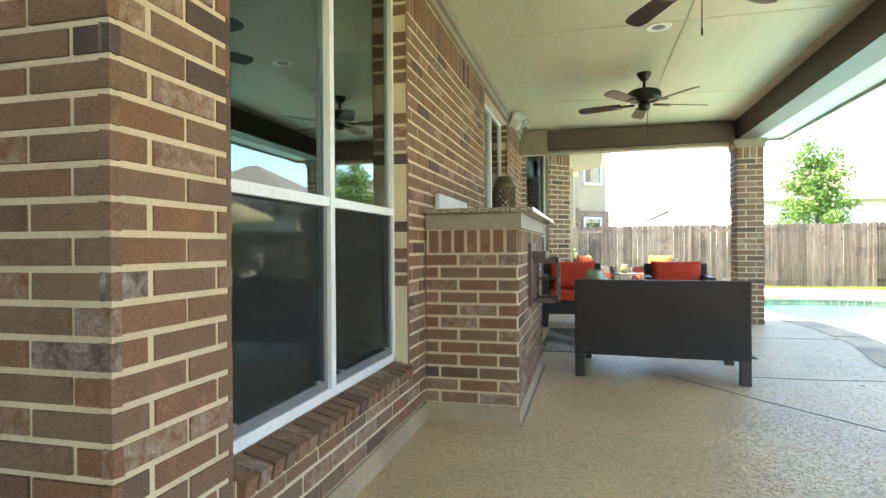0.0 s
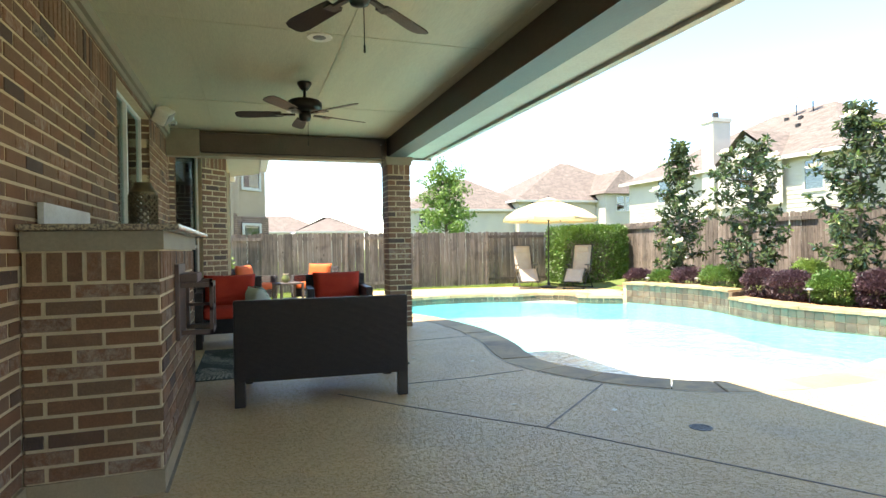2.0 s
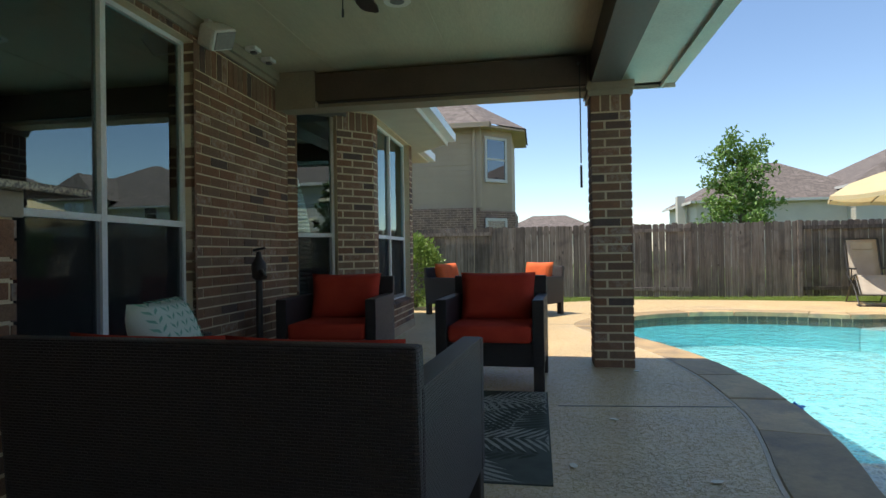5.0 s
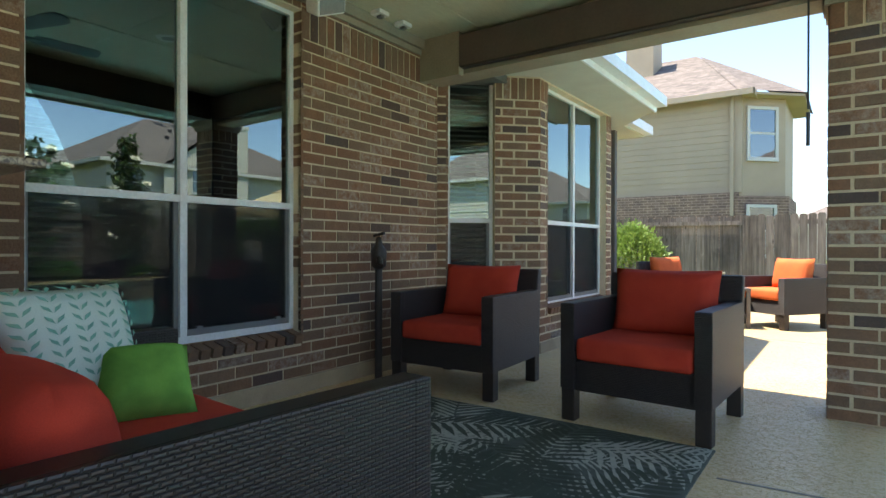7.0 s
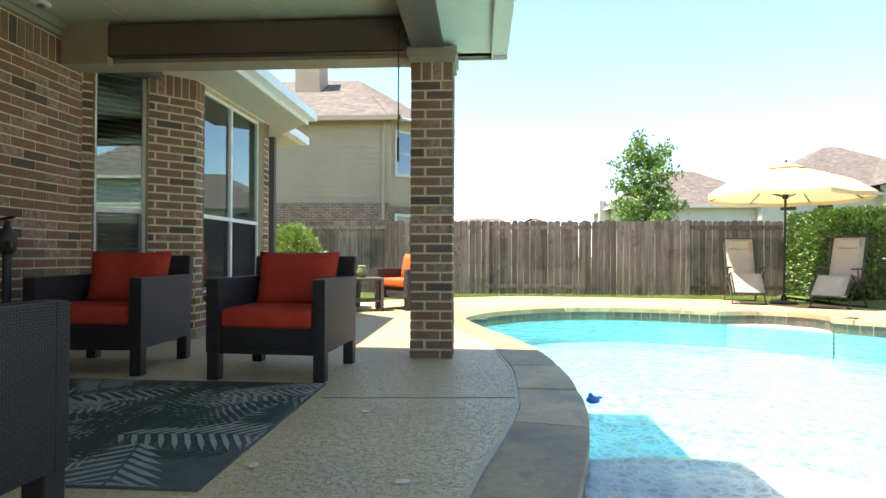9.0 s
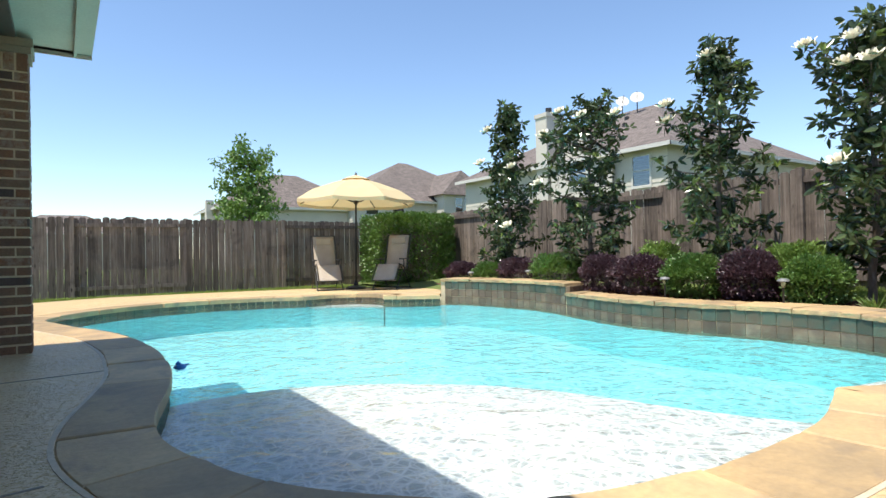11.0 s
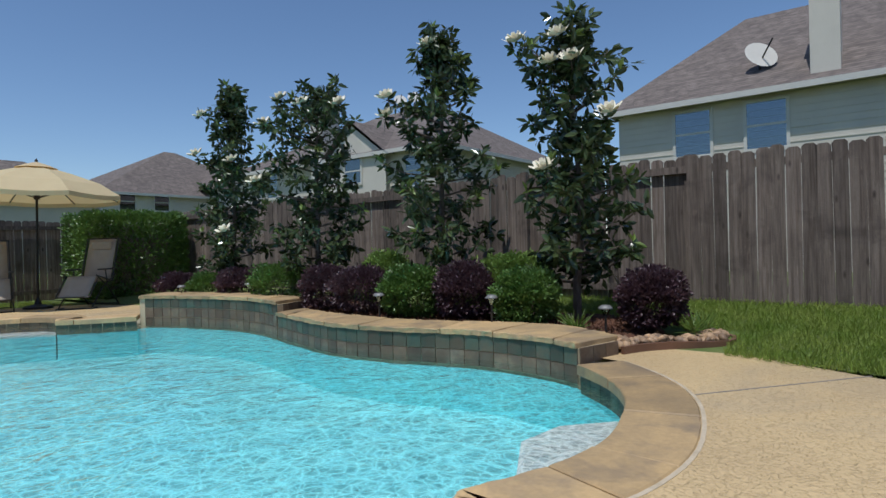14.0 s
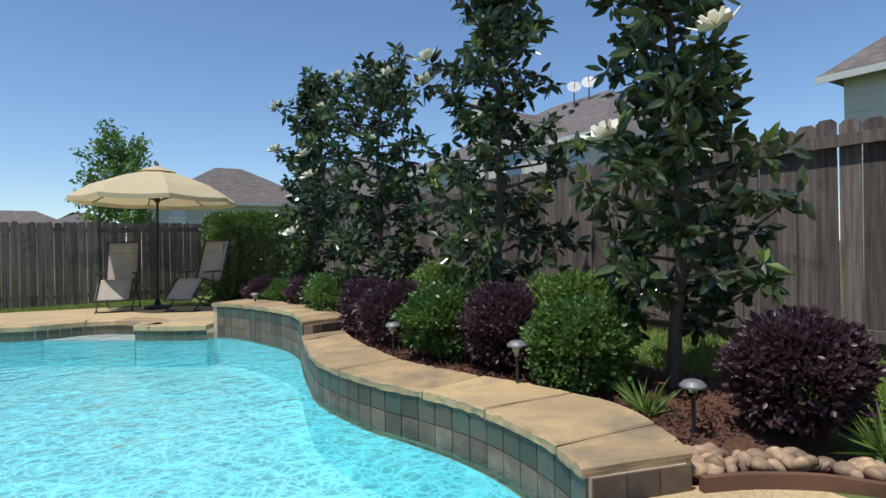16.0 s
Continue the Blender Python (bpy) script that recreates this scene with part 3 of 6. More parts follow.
# ---- house ----
WX = -0.5          # brick face of the patio wall
WIN_A, WIN_B, WIN_Z = (1.9, 3.68), (6.4, 8.14), (0.47, 2.83)
bm = boxes((-0.78, WX - 0.005, 1.438, WIN_A[0], -0.1, 3.0), (-0.78, WX - 0.005, WIN_A[1], WIN_B[0], -0.1, 3.0), (-0.78, WX - 0.005, WIN_B[1], 9.85, -0.1, 3.0))
for a, b in (WIN_A, WIN_B):
    box(bm, -0.78, WX - 0.005, a, b, -0.1, WIN_Z[0] - 0.07)
    box(bm, -0.78, WX - 0.005, a, b, WIN_Z[1], 3.0)
wall_patio = structure("wall_patio", bm, MORTAR, "brown brick house wall along the patio", "wall")
wall_return = structure("wall_return", boxes((-6, -0.78, 1.438, 1.7, -0.1, 3.0)), MORTAR, "brown brick house wall at the corner", "wall")
bm = boxes((WX - 0.3, WX + 0.012, 1.425, 4.06, -0.05, 0.12), (WX - 0.3, WX + 0.012, 5.95, 9.86, -0.05, 0.12), (-6, WX + 0.012, 1.418, 1.6, -0.05, 0.12))
structure("foundation", bm, FOUNDATION, "exposed tan concrete foundation ledge", "foundation")
structure("wall_side", boxes((-6.2, -6, -9, 1.6, -0.1, 3.2), (-6.2, 3.0, -9.2, -9, -0.1, 3.2)), MORTAR, "plain wall closing the patio", "wall")
# Added room shell behind the panes; its dimness comes from the wall colour.
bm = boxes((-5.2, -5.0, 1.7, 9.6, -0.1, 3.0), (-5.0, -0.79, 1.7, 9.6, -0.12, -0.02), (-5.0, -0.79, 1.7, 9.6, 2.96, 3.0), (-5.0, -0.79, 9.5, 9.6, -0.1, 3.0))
structure("wall_interior", bm, DIMMED_ROOM, "added plain rooms behind the windows, their dimness put into dark walls", "wall")

# ceiling, beams and eaves of the covered patio
bm = boxes((WX, 2.72, -9, 9.75, 3.02, 3.1))
for x in (0.13, 1.36, 2.58):
    box(bm, x, x + 0.006, -9, 9.7, 3.015, 3.03)
for y in (0.5, 2.95, 5.4, 7.85):
    box(bm, WX, 2.72, y, y + 0.005, 3.016, 3.03)
structure("ceiling", bm, CEILING, "tan painted board ceiling over the patio", "ceiling")
structure("ceiling_trim", boxes((WX, WX + 0.055, 1.43, 9.75, 2.93, 3.02), (WX, WX + 0.02, 1.43, 9.75, 2.88, 2.93)), TRIM, "tan trim between wall and ceiling", "trim")
structure("beam_pool_side", boxes((2.7, 2.975, -9, 9.9, 2.72, 3.1)), TRIMDARK, "brown painted beam along the open patio side", "beam")
structure("beam_end", boxes((WX, 2.7, 9.68, 9.9, 2.67, 3.1), (WX, 2.7, 9.655, 9.9, 2.655, 2.69)), TRIM, "tan painted beam across the patio end", "beam")
structure("beam_block", boxes((WX + 0.003, -0.062, 9.57, 9.652, 2.63, 3.018)), TRIM, "tan painted block at the wall end of the beam", "beam")
structure("soffit", boxes((2.975, 3.42, -9, 9.98, 2.775, 2.8), (2.68, 3.42, 9.9, 9.985, 2.775, 2.8)), SOFFIT, "pale painted soffit board", "soffit")
bm = boxes((3.4, 3.425, -9, 10.0, 2.74, 2.95), (3.425, 3.55, -9, 10.0, 2.78, 2.9), (3.54, 3.55, -9, 10.0, 2.86, 2.905), (2.6, 3.55, 9.985, 10.005, 2.74, 2.92))
structure("gutter", bm, SOFFIT, "pale gutter and fascia along the patio roof", "gutter")
bm = bmesh.new()
for (x0, z0), (x1, z1) in (((3.5, 2.92), (-6, 7.2)),):
    vs = [bm.verts.new(p) for p in ((x0, -9.2, z0), (x0, 10.0, z0), (x1, 10.0, z1), (x1, -9.2, z1), (-14, -9.2, 3.6), (-14, 10.0, 3.6))]
    bm.faces.new((vs[0], vs[1], vs[2], vs[3]))
    bm.faces.new((vs[3], vs[2], vs[5], vs[4]))
    bm.faces.new((vs[1], vs[5], vs[2]))
structure("house_roof", bm, SHINGLE, "grey shingle roof over the house", "roof")

# bay at the end of the patio wall
BAY = [(-0.5, 9.85), (0.25, 10.6), (0.25, 12.72), (-0.5, 13.45), (-0.5, 14.1)]


def wall_run(a, b, z0, z1, holes, thick=0.25):
    """The body of an upright wall from a to b with rectangular holes (start, end, low, high) along it; its face lies 8 mm behind a-b."""
    a, b = Vector(a), Vector(b)
    w = (b - a).normalized()
    nrm = Vector((w.y, -w.x))
    bm, length = bmesh.new(), (b - a).length
    m = Matrix(((w.x, nrm.x, 0, a.x), (w.y, nrm.y, 0, a.y), (0, 0, 1, 0), (0, 0, 0, 1)))
    cuts = [0.0]
    for h in holes:
        cuts += [h[0], h[1]]
    cuts.append(length)
    for k in range(0, len(cuts) - 1):
        if cuts[k + 1] - cuts[k] < 1e-4:
            continue
        if k % 2 == 0:
            box(bm, cuts[k], cuts[k + 1], -thick, -0.005, z0, z1, m=m)
        else:
            h = holes[k // 2]
            box(bm, cuts[k], cuts[k + 1], -thick, -0.005, z0, h[2], m=m)
            box(bm, cuts[k], cuts[k + 1], -thick, -0.005, h[3], z1, m=m)
    return bm, m


BAY_HOLES = [[(0.11, 0.585, 0.4, 2.78)], [(0.18, 1.93, 0.4, 2.78)], [], []]
bay_frames = []
for k, holes in enumerate(BAY_HOLES):
    bm, m = wall_run(BAY[k], BAY[k + 1], -0.1, 2.8, holes)
    bay_frames.append((structure("wall_bay_%d" % (k + 1), bm, MORTAR, "brown brick wall of the bay", "wall"), m))
# Added room shell, coloured dark so that the bay looks unlit inside.
structure("wall_bay_inside", boxes((-2.6, -2.4, 9.6, 14, -0.1, 2.8), (-2.6, 0.0, 9.6, 13.0, 2.72, 2.8), (-2.6, 0.0, 13.6, 13.7, -0.1, 2.8)), DIMMED_ROOM, "added plain room behind the bay, its dimness put into dark walls", "wall")
structure("bay_foundation", prism(bmesh.new(), [(-0.8, 9.86), (-0.49, 9.86), (0.262, 10.6), (0.262, 12.73), (-0.48, 13.46), (-0.48, 14.1), (-0.8, 14.1)], -0.05, 0.11), FOUNDATION, "concrete foundation ledge of the bay", "foundation")
bm = prism(bmesh.new(), [(-1.2, 9.92), (0.8, 9.92), (0.8, 12.72), (0.2, 13.4), (0.2, 14.4), (-1.2, 14.4)], 2.8, 2.84)
structure("bay_soffit", bm, SOFFIT, "pale soffit under the bay eave", "soffit")
bm = boxes((0.8, 0.82, 9.92, 12.74, 2.78, 2.97), (0.82, 0.94, 9.92, 12.76, 2.84, 2.96), (0.2, 0.32, 13.4, 14.42, 2.82, 2.95))
structure("bay_gutter", bm, WHITEMETAL, "white gutter along the bay eave", "gutter")
bm = bmesh.new()
vs = [bm.verts.new(p) for p in ((0.9, 9.9, 2.95), (0.9, 12.75, 2.95), (0.25, 13.4, 2.95), (0.25, 14.5, 2.95), (-6, 14.5, 2.95), (-6, 12, 6.0), (-6, 9.9, 6.0))]
bm.faces.new((vs[0], vs[1], vs[5], vs[6]))
bm.faces.new((vs[1], vs[2], vs[3], vs[4], vs[5]))
structure("bay_roof", bm, SHINGLE, "grey shingle roof over the bay", "roof")


# ---- windows ----
def window(name, a, b, z0, z1, panes, label, setback=0.085):
    """A single-hung window between a and b on the brick face: frame, mullions, upper panes and screened lower sashes, blinds behind."""
    a, b = Vector(a), Vector(b)
    w = (b - a).normalized()
    m = Matrix(((w.x, w.y, 0, a.x), (w.y, -w.x, 0, a.y), (0, 0, 1, 0), (0, 0, 0, 1))) @ Matrix.Translation((0, -setback, 0))
    length = (b - a).length
    win = thing(name, label, "window", "", "structure", m)
    t = 0.032
    bm = boxes((0, length, -0.05, 0.0, z0, z0 + 0.045), (0, length, -0.05, 0.0, z1 - t, z1), (0, t, -0.05, 0.0, z0, z1), (length - t, length, -0.05, 0.0, z0, z1))
    part("window_frame", bm, WHITEMETAL, win)
    mid = z0 + 0.385 * (z1 - z0) + 0.0
    step = length / panes
    for k in range(panes):
        x0, x1 = k * step + (t if k == 0 else 0.023), (k + 1) * step - (t if k == panes - 1 else 0.023)
        if k:
            part("mullion", boxes((k * step - 0.023, k * step + 0.023, -0.05, 0.008, z0 + 0.045, z1 - t)), WHITEMETAL, win)
        part("meeting_rail", boxes((x0, x1, -0.045, 0.004, mid - 0.022, mid + 0.022)), WHITEMETAL, win)
        part("pane", boxes((x0, x1, -0.03, -0.026, mid + 0.022, z1 - t)), GLASS, win)
        part("lower_pane", boxes((x0, x1, -0.044, -0.04, z0 + 0.045, mid - 0.022)), GLASS, win)
        sash = part("sash_frame", boxes((x0, x0 + 0.014, -0.036, -0.012, z0 + 0.045, mid - 0.022), (x1 - 0.03, x1, -0.036, -0.012, z0 + 0.045, mid - 0.022), (x0 + 0.014, x1 - 0.03, -0.036, -0.012, z0 + 0.045, z0 + 0.085)), SASHGREY, win)
        screen = part("screen", boxes((x0 + 0.014, x1 - 0.03, -0.022, -0.02, z0 + 0.085, mid - 0.022)), SCREENCLOTH, win, "dark insect screen")
        for f in (0.12, 0.88):
            xx = x0 + f * (x1 - x0)
            part("latch", boxes((xx - 0.02, xx + 0.02, -0.034, -0.006, z0 + 0.085, z0 + 0.1)), SASHGREY, sash)
        blind = thing("window_blind", "lowered horizontal slat blind behind the window glass", "blind", "window blinds", "", m)
        slat = None
        for j in range(int((z1 - z0 - 0.15) / 0.052)):
            z = z0 + 0.1 + j * 0.052
            if slat is None:
                bm2 = boxes((x0 + 0.01, x1 - 0.01, -0.024, 0.024, -0.0018, 0.0018))
                bmesh.ops.rotate(bm2, verts=bm2.verts, cent=(0, 0, 0), matrix=Matrix.Rotation(radians(-30), 3, "X"))
                ob = part("slat", bm2, SLAT, blind)
                slat = ob.data
            else:
                ob = link_mesh("slat", slat, None, blind)
            ob.matrix_basis = Matrix.Translation((0, -0.085, z))
        part("headrail", boxes((x0, x1, -0.12, -0.06, z1 - 0.07, z1 - 0.03)), SLAT, blind)
    return win


SASHGREY = surface("grey sash", (0.16, 0.165, 0.17), (0.13, 0.135, 0.14), 5, 0.5, 0.0)
# windows face +x, so they run along +y
window("window_1", (WX, WIN_A[0]), (WX, WIN_A[1]), *WIN_Z, 2, "white framed double window with blinds and screened lower sashes")
window("window_2", (WX, WIN_B[0]), (WX, WIN_B[1]), *WIN_Z, 2, "white framed double window with half drawn blinds")
_d = Vector((1, 1)).normalized()
window("window_3", Vector(BAY[0]) + _d * 0.11, Vector(BAY[0]) + _d * 0.585, 0.45, 2.78, 1, "narrow white framed window in the bay")
window("window_4", (0.25, 10.78), (0.25, 12.53), 0.45, 2.78, 2, "white framed double window on the bay front")


# ---- fences ----
FENCE_H = 1.8


def picket_mesh(w, h, name="picket"):
    bm = bmesh.new()
    c = 0.03
    prof = [(0, 0), (w, 0), (w, h - c), (w - c, h), (c, h), (0, h - c)]
    lo = [bm.verts.new((x, 0, z)) for x, z in prof]
    hi = [bm.verts.new((x, 0.017, z)) for x, z in prof]
    bm.faces.new(lo)
    bm.faces.new(hi[::-1])
    for k in range(6):
        bm.faces.new((lo[k], hi[k], hi[(k + 1) % 6], lo[(k + 1) % 6]))
    bmesh.ops.recalc_face_normals(bm, faces=bm.faces)
    me = bpy.data.meshes.new(name)
    bm.to_mesh(me)
    bm.free()
    me.materials.append(FENCE)
    return me


PICKETS = [picket_mesh(0.140 + 0.002 * k, FENCE_H - 0.012 * (k % 3)) for k in range(3)]


def fence_run(name, a, b, flips, ground_at, label):
    """Board fence from a to b; every section shows either its boards or its rails and post to the yard, which lies on the right-hand side."""
    a, b = Vector(a), Vector(b)
    w = (b - a).normalized()
    yard = Vector((w.y, -w.x))
    rnd = random.Random(len(name) + int(abs(a.x * 10)))
    pos = 0.0
    for length, rails_out in flips:
        sec = thing(name, label if not rails_out else label + ", rails and posts showing", "fence", name + " sections", "structure")
        ang = math.atan2(w.y, w.x)
        k, n = 0, max(1, round(length / 0.147))
        while k < n:
            p = a + w * (pos + k * length / n)
            z = ground_at(p) - 0.03 + rnd.uniform(-0.012, 0.012)
            side = 0.02 if not rails_out else -0.035
            ob = link_mesh("picket", PICKETS[rnd.randrange(3)], None, sec)
            q = p + yard * side
            ob.matrix_basis = Matrix.Translation((q.x, q.y, z)) @ Matrix.Rotation(ang, 4, "Z") @ Matrix.Rotation(radians(rnd.uniform(-0.5, 0.5)), 4, "Y")
            k += 1
        p0, p1 = a + w * pos, a + w * (pos + length)
        g0, g1 = ground_at(p0), ground_at(p1)
        for zz in (0.16, FENCE_H - 0.2):
            bm = bmesh.new()
            q0, q1 = p0 + yard * (0.0 if rails_out else -0.02), p1 + yard * (0.0 if rails_out else -0.02)
            off = yard * 0.019
            vs = []
            for q, g in ((q0, g0), (q1, g1)):
                for s in (-1, 1):
                    for dz in (-0.044, 0.044):
                        vs.append(bm.verts.new((q.x + s * off.x, q.y + s * off.y, g + zz + dz)))
            for f in ((0, 1, 3, 2), (4, 6, 7, 5), (0, 4, 5, 1), (2, 3, 7, 6), (0, 2, 6, 4), (1, 5, 7, 3)):
                bm.faces.new([vs[j] for j in f])
            part("rail", bm, FENCE, sec)
        q = p0 + yard * (0.01 if rails_out else -0.06)
        bm = boxes((-0.045, 0.045, -0.045, 0.045, -0.1, FENCE_H - 0.02))
        part("post", bm, FENCE, sec, m=Matrix.Translation((q.x, q.y, g0)) @ Matrix.Rotation(ang, 4, "Z"))
        pos += length


lawn_rise = lambda p: max(0.0, min(0.2, (p.x - 10.3) / 2.1 * 0.2))
fence_run("back_fence", (-3.8, 18.7), (12.47, 18.7), [(2.39, 0), (2.39, 1), (2.49, 0), (2.36, 1), (2.41, 0), (2.56, 1), (1.67, 0)], lambda p: 0.0, "weathered grey cedar board fence at the back of the yard")
fence_run("side_fence", (12.47, 18.7), (12.47, -6.6), [(1.5, 0), (2.4, 1), (2.4, 0), (2.4, 1), (2.35, 0), (2.22, 1), (4.83, 0), (2.4, 1), (2.4, 0), (2.4, 1)], lambda p: 0.2, "weathered grey cedar board fence along the side of the yard")
bm = bmesh.new()
vs = [bm.verts.new(p) for p in ((9.0, -7, -0.03), (9.9, 3.5, 0.0), (10.3, 4.6, 0.0), (10.3, 18.7, 0.0), (12.6, 18.7, 0.2), (12.6, -7, 0.2))]
bm.faces.new(vs)
lawn = structure("lawn", bm, GRASSGROUND, "green lawn rising to the side fence", "lawn")


# ---- plants ----
def leaves(centres, size, rnd, up=0.3, width=0.42, fold=0.12, outward=None):
    """Leaf blades as one mesh: each a folded diamond-ended blade of six corners, lying along a random direction."""
    c = np.asarray(centres, dtype=float)
    n = len(c)
    way = rnd.normal(size=(n, 3))
    if outward is not None:
        way = 0.6 * way + outward * 1.3
    way[:, 2] += up
    way /= np.linalg.norm(way, axis=1)[:, None]
    side = np.cross(way, rnd.normal(size=(n, 3)))
    side /= np.linalg.norm(side, axis=1)[:, None] + 1e-9
    nrm = np.cross(way, side)
    flip = np.where(nrm[:, 2] < 0, -1.0, 1.0)[:, None]
    nrm, side = nrm * flip, side * flip
    s = size * rnd.uniform(0.7, 1.25, size=(n, 1))
    w = s * width
    v = np.stack([c, c + way * s * 0.4 + side * w * 0.5 + nrm * s * fold, c + way * s * 0.8 + side * w * 0.3 + nrm * s * fold * 0.4,
                  c + way * s, c + way * s * 0.8 - side * w * 0.3 + nrm * s * fold * 0.4, c + way * s * 0.4 - side * w * 0.5 + nrm * s * fold], axis=1).reshape(-1, 3)
    base = (np.arange(n) * 6)[:, None]
    faces = np.concatenate([base + np.array([[0, 1, 2, 3]]), base + np.array([[0, 3, 4, 5]])]).tolist()
    return v, faces


def leaf_mesh(name, v, faces, material):
    me = bpy.data.meshes.new(name)
    me.from_pydata(v.tolist(), [], faces)
    me.materials.append(material)
    return me


def leaf_material(name, c1, c2, rough, through_light=0.22):
    m = surface(name, c1, c2, 3.0, rough, 0.0, 40, vary=0.3)
    nt = m.node_tree
    b = nt.nodes["Principled BSDF"]
    tl, mx = nt.nodes.new("ShaderNodeBsdfTranslucent"), nt.nodes.new("ShaderNodeMixShader")
    tl.inputs[0].default_value = rgb(tuple(min(1, c * 1.4) for c in c2))
    mx.inputs[0].default_value = through_light
    nt.links.new(b.outputs[0], mx.inputs[1])
    nt.links.new(tl.outputs[0], mx.inputs[2])
    nt.links.new(mx.outputs[0], nt.nodes["Material Output"].inputs[0])
    return m


MAGNOLIA = leaf_material("glossy dark magnolia leaf", (0.042, 0.066, 0.027), (0.082, 0.112, 0.045), 0.16, 0.1)
MAGNEW = leaf_material("young magnolia leaf", (0.16, 0.24, 0.05), (0.2, 0.27, 0.06), 0.35)
BARK = surface("grey brown bark", (0.1, 0.08, 0.06), (0.16, 0.13, 0.1), 20, 0.9, 0.6, 60, stretch=(1, 1, 0.4))
PETAL = surface("cream magnolia petal", (0.85, 0.82, 0.68), (0.78, 0.72, 0.55), 8, 0.6, 0.05)
GREENLEAF = leaf_material("green boxwood leaf", (0.065, 0.14, 0.03), (0.12, 0.21, 0.045), 0.4)
LIMELEAF = leaf_material("light green leaf", (0.14, 0.23, 0.045), (0.21, 0.31, 0.07), 0.45)
PURPLELEAF = leaf_material("dark purple leaf", (0.06, 0.032, 0.042), (0.095, 0.052, 0.062), 0.42)
HEDGELEAF = leaf_material("hedge leaf", (0.07, 0.14, 0.025), (0.12, 0.21, 0.04), 0.4)
TREELEAF = leaf_material("bright green tree leaf", (0.11, 0.2, 0.04), (0.16, 0.27, 0.06), 0.5)
GRASSBLADE = leaf_material("grass blade", (0.16, 0.25, 0.03), (0.26, 0.32, 0.06), 0.6)


def limb(bm, pts, r0, r1, n=7):
    for k in range(len(pts) - 1):
        a, b = r0 + (r1 - r0) * k / (len(pts) - 1), r0 + (r1 - r0) * (k + 1) / (len(pts) - 1)
        cyl(bm, pts[k], pts[k + 1], a, b, n)


